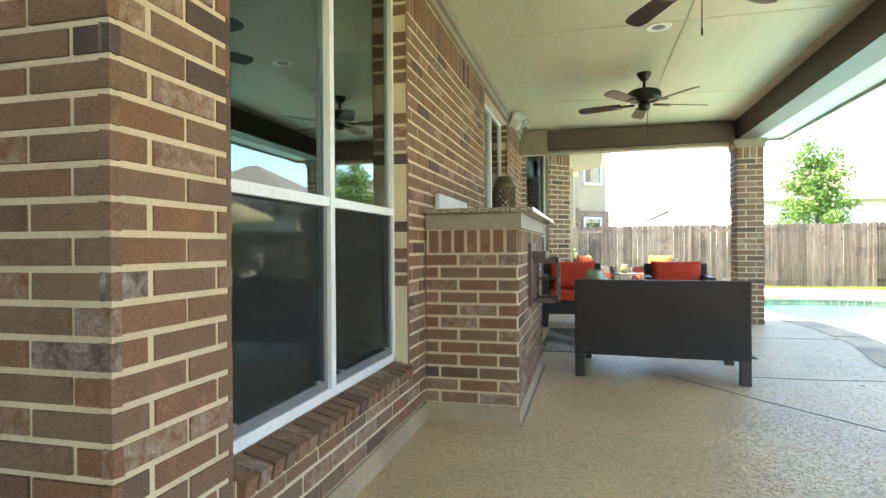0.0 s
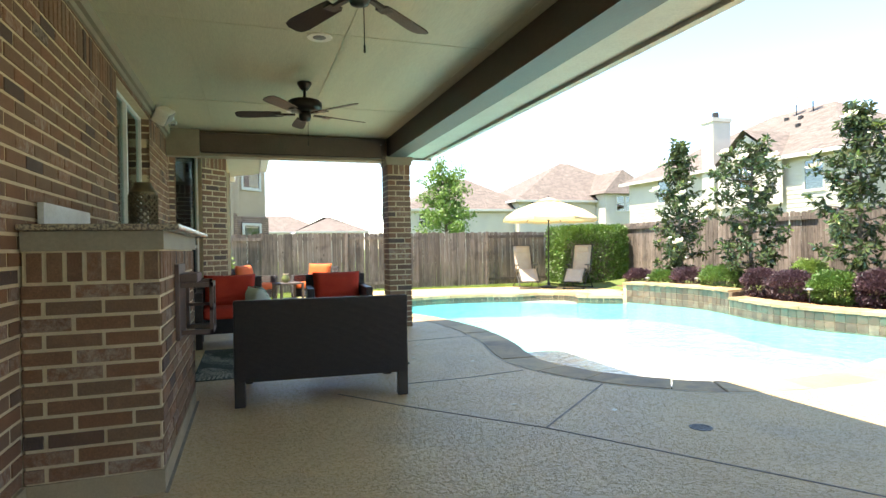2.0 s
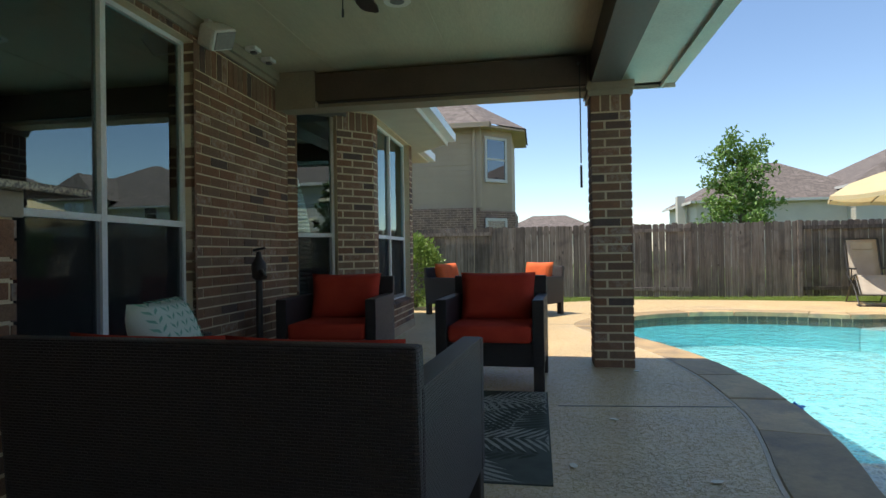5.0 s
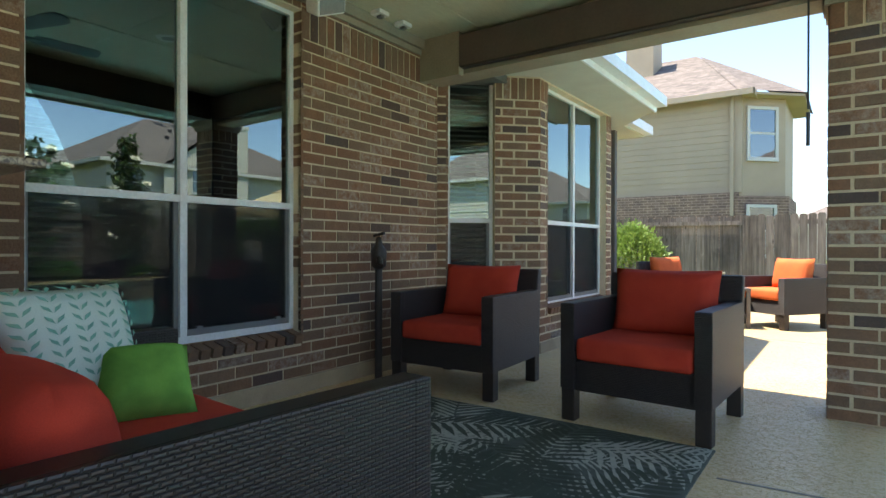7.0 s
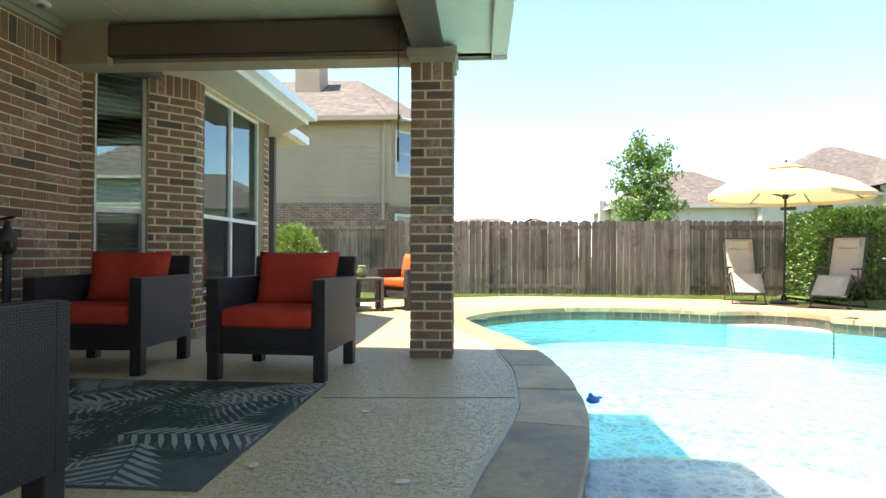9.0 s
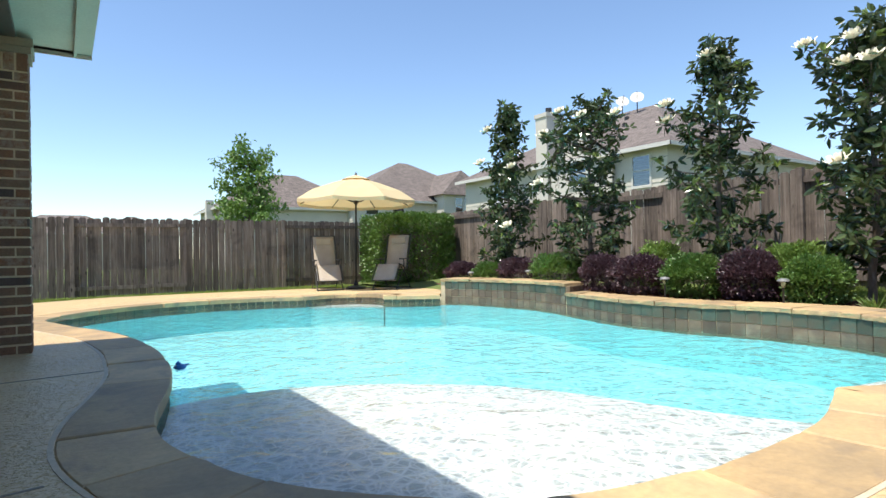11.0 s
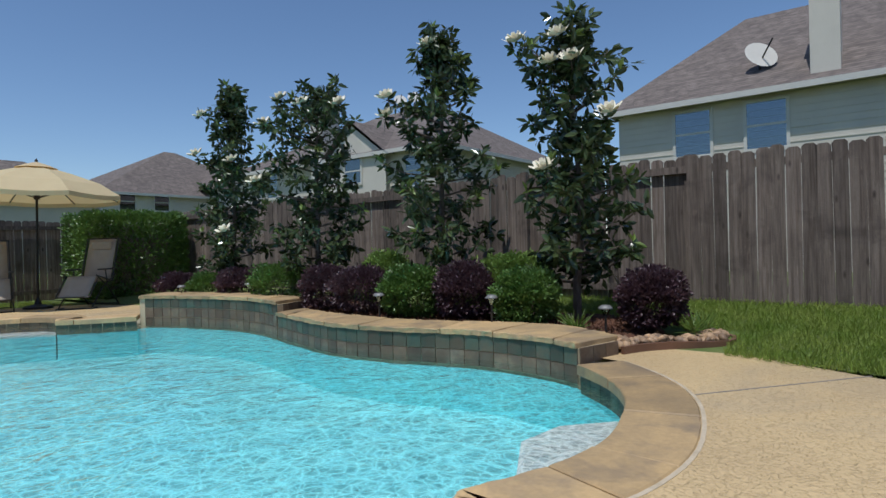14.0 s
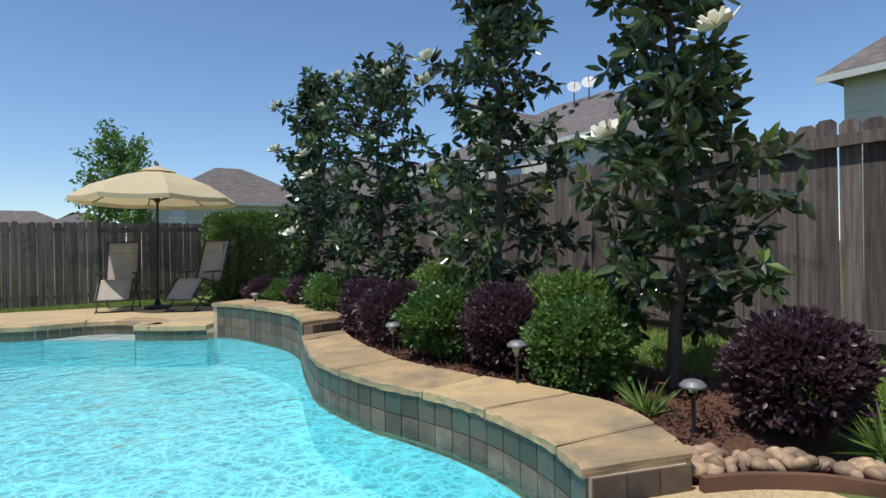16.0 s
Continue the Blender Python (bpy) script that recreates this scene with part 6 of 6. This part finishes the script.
part("candle", cyl(bmesh.new(), (0, 0, 0.03), (0, 0, 0.14), 0.035), CREAM, lan)
PLAQUE = surface("white marble board", (0.72, 0.71, 0.69), (0.6, 0.59, 0.57), 5, 0.5, 0.05)
pl = thing("stone_board", "white stone board leaning on the wall above the bar", "board", "", "", pose(-0.47, 4.9, 1.42))
part("board", boxes((-0.02, 0.012, -0.6, 0.35, 0.0, 0.13), bevel=0.003), PLAQUE, pl)
# small slatted cage on the bar side
CAGE = surface("brown painted metal", (0.12, 0.08, 0.075), (0.1, 0.066, 0.06), 8, 0.5, 0.1)
cg = thing("wall_cabinet", "small brown metal grille box hung on the bar side", "wall box", "", "", pose(BAR[1], 4.98, 0.74))
part("back_plate", boxes((0.0, 0.025, -0.33, 0.05, -0.03, 0.45), bevel=0.004), CAGE, cg)
part("lid", boxes((0.02, 0.13, -0.3, 0.05, 0.33, 0.39), bevel=0.01), CAGE, cg)
bm = boxes((0.03, 0.2, 0.02, 0.06, 0.0, 0.03), (0.03, 0.2, 0.02, 0.06, 0.31, 0.34), (0.03, 0.2, 0.02, 0.06, 0.155, 0.175), (0.03, 0.05, 0.02, 0.06, 0.0, 0.34), (0.18, 0.2, 0.02, 0.06, 0.0, 0.34))
part("door", bm, CAGE, cg, "open grille door")
part("frame", boxes((0.03, 0.22, -0.3, -0.28, 0.0, 0.03), (0.03, 0.22, -0.3, -0.28, 0.3, 0.33), (0.2, 0.22, -0.3, 0.02, 0.0, 0.03), (0.2, 0.22, -0.3, 0.02, 0.3, 0.33), (0.2, 0.22, -0.3, -0.26, 0, 0.33), (0.2, 0.22, -0.02, 0.02, 0, 0.33), (0.2, 0.22, -0.3, 0.02, 0.15, 0.175)), CAGE, cg)
for k in range(5):
    y = -0.24 + 0.05 * k
    part("slat", boxes((0.195, 0.205, y - 0.008, y + 0.008, 0.03, 0.3)), CAGE, cg)

# ---- column ----
column = thing("brick_column", "square brown brick column at the patio corner", "column", "", "structure")
CX0, CX1, CY0, CY1 = 2.69, 3.06, 9.62, 9.99
part("core", boxes((CX0 + 0.008, CX1 - 0.008, CY0 + 0.008, CY1 - 0.008, -0.02, 2.66)), MORTAR, column)
part("cap_trim", boxes((CX0 - 0.035, CX1 + 0.035, CY0 - 0.035, CY1 + 0.035, 2.655, 2.73), (CX0 - 0.02, CX1 + 0.02, CY0 - 0.02, CY1 + 0.02, 2.6, 2.655)), TRIM, column)

# ---- umbrella and loungers across the pool ----
CANVAS = surface("cream umbrella canvas", (0.78, 0.65, 0.4), (0.74, 0.61, 0.37), 3, 0.8, 0.1, 200)
_nt = CANVAS.node_tree
_tl, _mx = _nt.nodes.new("ShaderNodeBsdfTranslucent"), _nt.nodes.new("ShaderNodeMixShader")
_tl.inputs[0].default_value = (0.8, 0.6, 0.3, 1)
_mx.inputs[0].default_value = 0.35
_nt.links.new(_nt.nodes["Principled BSDF"].outputs[0], _mx.inputs[1])
_nt.links.new(_tl.outputs[0], _mx.inputs[2])
_nt.links.new(_mx.outputs[0], _nt.nodes["Material Output"].inputs[0])
um = thing("patio_umbrella", "open cream canvas umbrella on a bronze pole", "umbrella", "", "", pose(9.12, 16.05, 0, 0, 1.0, 0))
part("pole", cyl(bmesh.new(), (0, 0, 0.0), (0, 0, 2.66), 0.021), FANBODY, um)
part("base", lathe(bmesh.new(), [(0.24, 0.0), (0.24, 0.04), (0.06, 0.08), (0.03, 0.2)], 24), FANBODY, um)
bm = bmesh.new()
ring_n, R = 8, 1.45
rings = []
for r, z in ((0.16, 2.63), (0.6, 2.5), (1.1, 2.31), (R, 2.08), (R, 2.0)):
    rings.append([])
    for k in range(ring_n * 4):
        a = k * math.tau / (ring_n * 4)
        f = (k % 4) / 4
        sag = math.cos(math.pi / ring_n) / math.cos(math.pi / ring_n - f * math.tau / ring_n) if f else 1.0
        rings[-1].append(bm.verts.new((r * sag * math.cos(a), r * sag * math.sin(a), z - 0.02 * math.sin(math.pi * f) * r)))
for a, b in zip(rings, rings[1:]):
    for k in range(ring_n * 4):
        bm.faces.new((a[k], a[(k + 1) % len(a)], b[(k + 1) % len(b)], b[k]))
part("canopy", bm, CANVAS, um)
part("vent_cap", lathe(bmesh.new(), [(0.34, 2.6), (0.2, 2.66), (0.02, 2.72)], 16), CANVAS, um)
part("finial", lathe(bmesh.new(), [(0.012, 2.7), (0.03, 2.74), (0.004, 2.79)], 12), FANBODY, um)
part("hub", lathe(bmesh.new(), [(0.05, 2.02), (0.05, 2.1)], 12), FANBODY, um)
for k in range(8):
    a = k * math.tau / 8
    u = Vector((math.cos(a), math.sin(a), 0))
    rib = part("rib", cyl(bmesh.new(), u * 0.05 + Vector((0, 0, 2.62)), u * (R - 0.02) + Vector((0, 0, 2.06)), 0.011, None, 6), FANBODY, um)
    part("strut", cyl(bmesh.new(), u * 0.05 + Vector((0, 0, 2.06)), u * 0.85 + Vector((0, 0, 2.36)), 0.009, None, 6), FANBODY, rib)

SLING = surface("taupe sling fabric", (0.4, 0.34, 0.27), (0.36, 0.305, 0.24), 6, 0.8, 0.2, 250, dist=0.003)


def lounger(m):
    lg = thing("sun_lounger", "taupe sling zero gravity lounger with a black frame", "lounger", "poolside loungers", "", m)
    # side profile, foot end towards -y: foot, knee, hip, head
    prof = [Vector((0, -0.55, 0.3)), Vector((0, -0.2, 0.62)), Vector((0, 0.3, 0.5)), Vector((0, 0.62, 1.28))]
    prof[0].z, prof[1].z, prof[2].z = 0.22, 0.58, 0.46
    for nm, a, b in (("leg_sling", 0, 1), ("seat_sling", 1, 2), ("back_sling", 2, 3)):
        bm = bmesh.new()
        for k in range(6):
            for s in range(4):
                t0, t1 = k / 6, (k + 1) / 6
                u0, u1 = -0.25 + s * 0.125, -0.25 + (s + 1) * 0.125
                vs = []
                for u, t in ((u0, t0), (u1, t0), (u1, t1), (u0, t1)):
                    p = prof[a].lerp(prof[b], t)
                    vs.append(bm.verts.new((u, p.y, p.z - 0.04 * (1 - (u / 0.25) ** 2) * math.sin(math.pi * t))))
                bm.faces.new(vs)
        bmesh.ops.remove_doubles(bm, verts=bm.verts, dist=0.0005)
        bmesh.ops.solidify(bm, geom=bm.faces[:], thickness=0.006)
        part(nm, bm, SLING, lg, smooth=True)
    part("head_pillow", boxes((-0.19, 0.19, 0.52, 0.6, 1.06, 1.22), bevel=0.03), SLING, lg)
    for s in (-1, 1):
        x = 0.285 * s
        part("side_rail", limb_bm([(x, -0.55, 0.22), (x, -0.2, 0.58), (x, 0.3, 0.46), (x, 0.62, 1.28)], 0.013), DARKMETAL, lg)
        part("front_leg", limb_bm([(x, 0.42, 0.58), (x, -0.1, 0.35), (x, -0.5, 0.0)], 0.013), DARKMETAL, lg)
        part("rear_leg", limb_bm([(x, -0.28, 0.6), (x, 0.15, 0.35), (x, 0.55, 0.0)], 0.013), DARKMETAL, lg)
        part("foot_bar", cyl(bmesh.new(), (x, -0.55, 0.012), (x, -0.3, 0.012), 0.012), DARKMETAL, lg)
        part("armrest", boxes((x - 0.035, x + 0.035, -0.18, 0.28, 0.68, 0.71), bevel=0.012), DARKMETAL, lg)
        part("arm_post", cyl(bmesh.new(), (x, 0.1, 0.45), (x, 0.05, 0.69), 0.011), DARKMETAL, lg)
    for y, z in ((-0.55, 0.22), (0.62, 1.28), (-0.5, 0.012), (0.55, 0.012)):
        part("cross_bar", cyl(bmesh.new(), (-0.285, y, z), (0.285, y, z), 0.012), DARKMETAL, lg)
    return lg


def limb_bm(pts, r):
    bm = bmesh.new()
    limb(bm, [Vector(p) for p in pts], r, r, 8)
    return bm


lg = lounger(pose(8.5, 16.3, 0, 0, 0, -14))
copy_thing(lg, pose(9.72, 15.38, 0, 0, 0, -48))

# small floating thermometer in the pool
BLUE = surface("blue plastic", (0.03, 0.2, 0.55), (0.03, 0.17, 0.48), 5, 0.35, 0.0)
fl = thing("pool_float", "small blue floating thermometer on the water", "float", "", "", pose(4.1, 8.75, WATER_Z, 0, 0, 30) @ Matrix.Scale(0.62, 4))
part("body", lathe(bmesh.new(), [(0.002, -0.04), (0.06, -0.03), (0.085, 0.0), (0.06, 0.03), (0.02, 0.045)], 18), BLUE, fl, smooth=True)
part("tail", boxes((0.05, 0.13, -0.02, 0.02, 0.005, 0.03), bevel=0.006), BLUE, fl)
part("head", lathe(bmesh.new(), [(0.03, 0.04), (0.034, 0.06), (0.002, 0.09)], 12, (-0.03, 0, 0)), BLUE, fl, smooth=True)
dr = thing("deck_drain", "round grey drain grate set in the deck", "drain", "", "", pose(3.5, 3.87, 0))
part("ring", lathe(bmesh.new(), [(0.075, -0.01), (0.075, 0.004), (0.062, 0.005), (0.062, -0.01)], 24), LIGHTGREY, dr)
for k in range(7):
    y = -0.048 + k * 0.016
    part("bar", boxes((-0.055, 0.055, y - 0.004, y + 0.004, -0.004, 0.004)), LIGHTGREY, dr)
for k, (x, y) in enumerate(((2.56, 4.86), (3.2, 4.43), (2.34, 7.03), (2.65, 7.9), (3.0, 6.9), (2.9, 6.6), (2.75, 5.75), (3.05, 9.5))):
    pt = thing("petal", "fallen pale petal lying on the deck", "petal", "fallen petals", "", pose(x, y, 0.001, 0, 0, 50 * k))
    bm = lathe(bmesh.new(), [(0.002, 0.004), (0.02, 0.003), (0.033, 0.008)], 9)
    for v in bm.verts:
        v.co.y *= 0.6
    part("petal_blade", bm, PETAL, pt)

# ---- bricks, last ----
COURSE, LEN, GAP = 0.0835, 0.262, 0.0135


def brick_cells(length, z0, z1, holes, shift=0.0, soldier=False):
    """Cells of a running bond as (start, end, low, high) with joints left open, cut round the holes."""
    out = []
    rows = int(round((z1 - z0) / COURSE))
    h = (z1 - z0) / rows
    for r in range(rows):
        lo, hi = z0 + r * h, z0 + (r + 1) * h
        spans = [(0.0, length)]
        for a, b, c, d in holes:
            if hi - 0.02 > c and lo + 0.02 < d:
                spans = [s for x, y in spans for s in ((x, min(y, a)), (max(x, b), y)) if s[1] - s[0] > 0.02]
        for x, y in spans:
            u = math.floor((x - shift) / LEN) * LEN + shift + (LEN / 2 if r % 2 else 0) - LEN
            while u < y:
                a, b = max(u, x), min(u + LEN, y)
                if b - a > 0.035:
                    out.append((a + (GAP / 2 if a > x else 0), b - (GAP / 2 if b < y else 0), lo + GAP / 2, hi - GAP / 2))
                u += LEN
    return out


def soldier_cells(a, b, lo, hi, w=0.0835):
    n = max(1, round((b - a) / w))
    return [(a + (b - a) * k / n + GAP / 2, a + (b - a) * (k + 1) / n - GAP / 2, lo + GAP / 2, hi - GAP / 2) for k in range(n)]


brick_meshes = {}


def brick_mesh(w, h, d):
    key = (round(w, 2), round(h, 3), d)
    if key not in brick_meshes:
        bm = bmesh.new()
        w, h = key[0], key[1]
        box(bm, 0, w, -d, 0, 0, h)
        top = [v for v in bm.verts if v.co.y > -0.001]
        for v in top:
            v.co.x += 0.003 if v.co.x < w / 2 else -0.003
            v.co.z += 0.003 if v.co.z < h / 2 else -0.003

        bmesh.ops.recalc_face_normals(bm, faces=bm.faces)
        me = bpy.data.meshes.new("brick")
        bm.to_mesh(me)
        bm.free()
        me.materials.append(BRICK)
        brick_meshes[key] = me
    return brick_meshes[key]


def lay(cells, m, parent, singles, depth=0.03, seed=1):
    """Lays the cells as bricks on the face given by m (x along the wall, y out of it): the first ones as pieces, the rest joined."""
    rb = random.Random(seed)
    joined = bmesh.new()
    inv = parent.matrix_world.inverted()
    for k, (a, b, c, d) in enumerate(cells):
        out = rb.uniform(-0.002, 0.0025)
        if k < singles:
            ob = link_mesh("brick", brick_mesh(b - a, d - c, depth), None, parent)
            ob.matrix_basis = inv @ m @ Matrix.Translation((a, out, c))
        else:
            box(joined, a, b, -depth, out, c, d, m=m)
    if len(joined.verts):
        tagged(part("bricks", joined, BRICK, parent, "brown bricks in running bond"), kind="stuff")
    else:
        joined.free()


def face(x, y, ang):
    """Wall face through (x, y): ang 0 faces -y, 90 faces +x, 180 faces +y, 270 faces -x."""
    w = Vector((math.cos(radians(ang)), math.sin(radians(ang))))
    return Matrix(((w.x, w.y, 0, x), (w.y, -w.x, 0, y), (0, 0, 1, 0), (0, 0, 0, 1)))


# patio wall
cells = brick_cells(8.42, 0.12, 2.62, [(WIN_A[0] - 1.43, WIN_A[1] - 1.43, WIN_Z[0] - 0.1, 9), (WIN_B[0] - 1.43, WIN_B[1] - 1.43, WIN_Z[0] - 0.1, 9), (4.06 - 1.43, 5.95 - 1.43, -1, 1.2)])
for a, b in ((0, WIN_A[0] - 1.43), (WIN_A[1] - 1.43, WIN_B[0] - 1.43), (WIN_B[1] - 1.43, 8.42)):
    cells += soldier_cells(a, b, 2.62, 2.86)
    cells += soldier_cells(a, b, 2.86, 2.94, LEN)
for a, b in (WIN_A, WIN_B):
    cells += soldier_cells(a - 1.43, b - 1.43, WIN_Z[1] + 0.002, 2.94, 0.0835)
cells.sort(key=lambda q: q[0])
lay(cells, face(WX, 1.43, 90), wall_patio, 300)
# jambs and sloping sills of the two patio windows
for a, b in (WIN_A, WIN_B):
    js = brick_cells(0.088, WIN_Z[0] - 0.05, WIN_Z[1], [])
    lay(js, face(WX, a, 180) @ Matrix.Translation((0, 0, 0)), wall_patio, 40, 0.02, 3)
    lay(js, face(WX - 0.088, b, 0), wall_patio, 40, 0.02, 4)
    n = round((b - a) / COURSE)
    for k in range(n):
        ob = link_mesh("sill_brick", brick_mesh((b - a) / n - 0.01, 0.07, 0.13), None, wall_patio)
        ob.matrix_basis = face(WX + 0.028, a + (b - a) * k / n + 0.005, 90) @ Matrix.Translation((0, 0, WIN_Z[0] - 0.1)) @ Matrix.Rotation(radians(-12), 4, "X")
    structure("sill_mortar", boxes((WX - 0.1, WX + 0.004, a, b, WIN_Z[0] - 0.12, WIN_Z[0] - 0.035)), MORTAR, "mortar bed under the brick sill", "sill")
# corner return
lay(sorted(brick_cells(2.6, 0.12, 2.95, [], 0.13), key=lambda q: -q[1]), face(-3.1, 1.43, 0), wall_return, 120, 0.03, 5)
# bar
lay(sorted(brick_cells(BAR[1] - BAR[0], 0.118, 1.12, [], 0.1), key=lambda q: q[0]) + soldier_cells(0.02, BAR[1] - BAR[0], 1.12, 1.285), face(BAR[0], BAR[2], 0), bar, 200, 0.02, 6)
lay(brick_cells(BAR[3] - BAR[2], 0.118, 1.12, [], 0.03) + soldier_cells(0, BAR[3] - BAR[2], 1.12, 1.285), face(BAR[1], BAR[2], 90), bar, 200, 0.02, 7)
lay(brick_cells(BAR[1] - BAR[0], 0.118, 1.28, []), face(BAR[1], BAR[3], 180), bar, 0, 0.02, 8)
# column
for k, (x, y, ang) in enumerate(((CX0, CY0, 0), (CX1, CY0, 90), (CX1, CY1, 180), (CX0, CY1, 270))):
    cells = brick_cells(CX1 - CX0, 0.0, 2.44, [], 0.1 * (k % 2)) + soldier_cells(0, CX1 - CX0, 2.44, 2.66)
    lay(cells, face(x, y, ang), column, 80, 0.02, 10 + k)
# bay
for k, (ob, m) in enumerate(bay_frames):
    length = (Vector(BAY[k + 1]) - Vector(BAY[k])).length
    holes = [(h[0], h[1], h[2], 9) for h in BAY_HOLES[k]]
    cells = brick_cells(length, 0.11, 2.56, holes)
    cuts = [0.0] + [c for h in holes for c in h[:2]] + [length]
    for j in range(0, len(cuts) - 1, 2):
        cells += soldier_cells(cuts[j], cuts[j + 1], 2.56, 2.79)
    lay(cells, m, ob, 150 if k < 2 else 0, 0.03, 20 + k)
    for h in holes:
        js = brick_cells(0.088, h[2], 2.78, [])
        lay(js, m @ Matrix.Translation((h[0], 0, 0)) @ Matrix(((0, 1, 0, 0), (-1, 0, 0, 0), (0, 0, 1, 0), (0, 0, 0, 1))), ob, 0, 0.02, 30 + k)
        for j in range(max(1, round((h[1] - h[0]) / COURSE))):
            nn = max(1, round((h[1] - h[0]) / COURSE))
            s = link_mesh("sill_brick", brick_mesh((h[1] - h[0]) / nn - 0.01, 0.07, 0.13), None, ob)
            s.matrix_basis = m @ Matrix.Translation((h[0] + (h[1] - h[0]) * j / nn + 0.005, 0.028, h[2] - 0.02)) @ Matrix.Rotation(radians(-12), 4, "X")
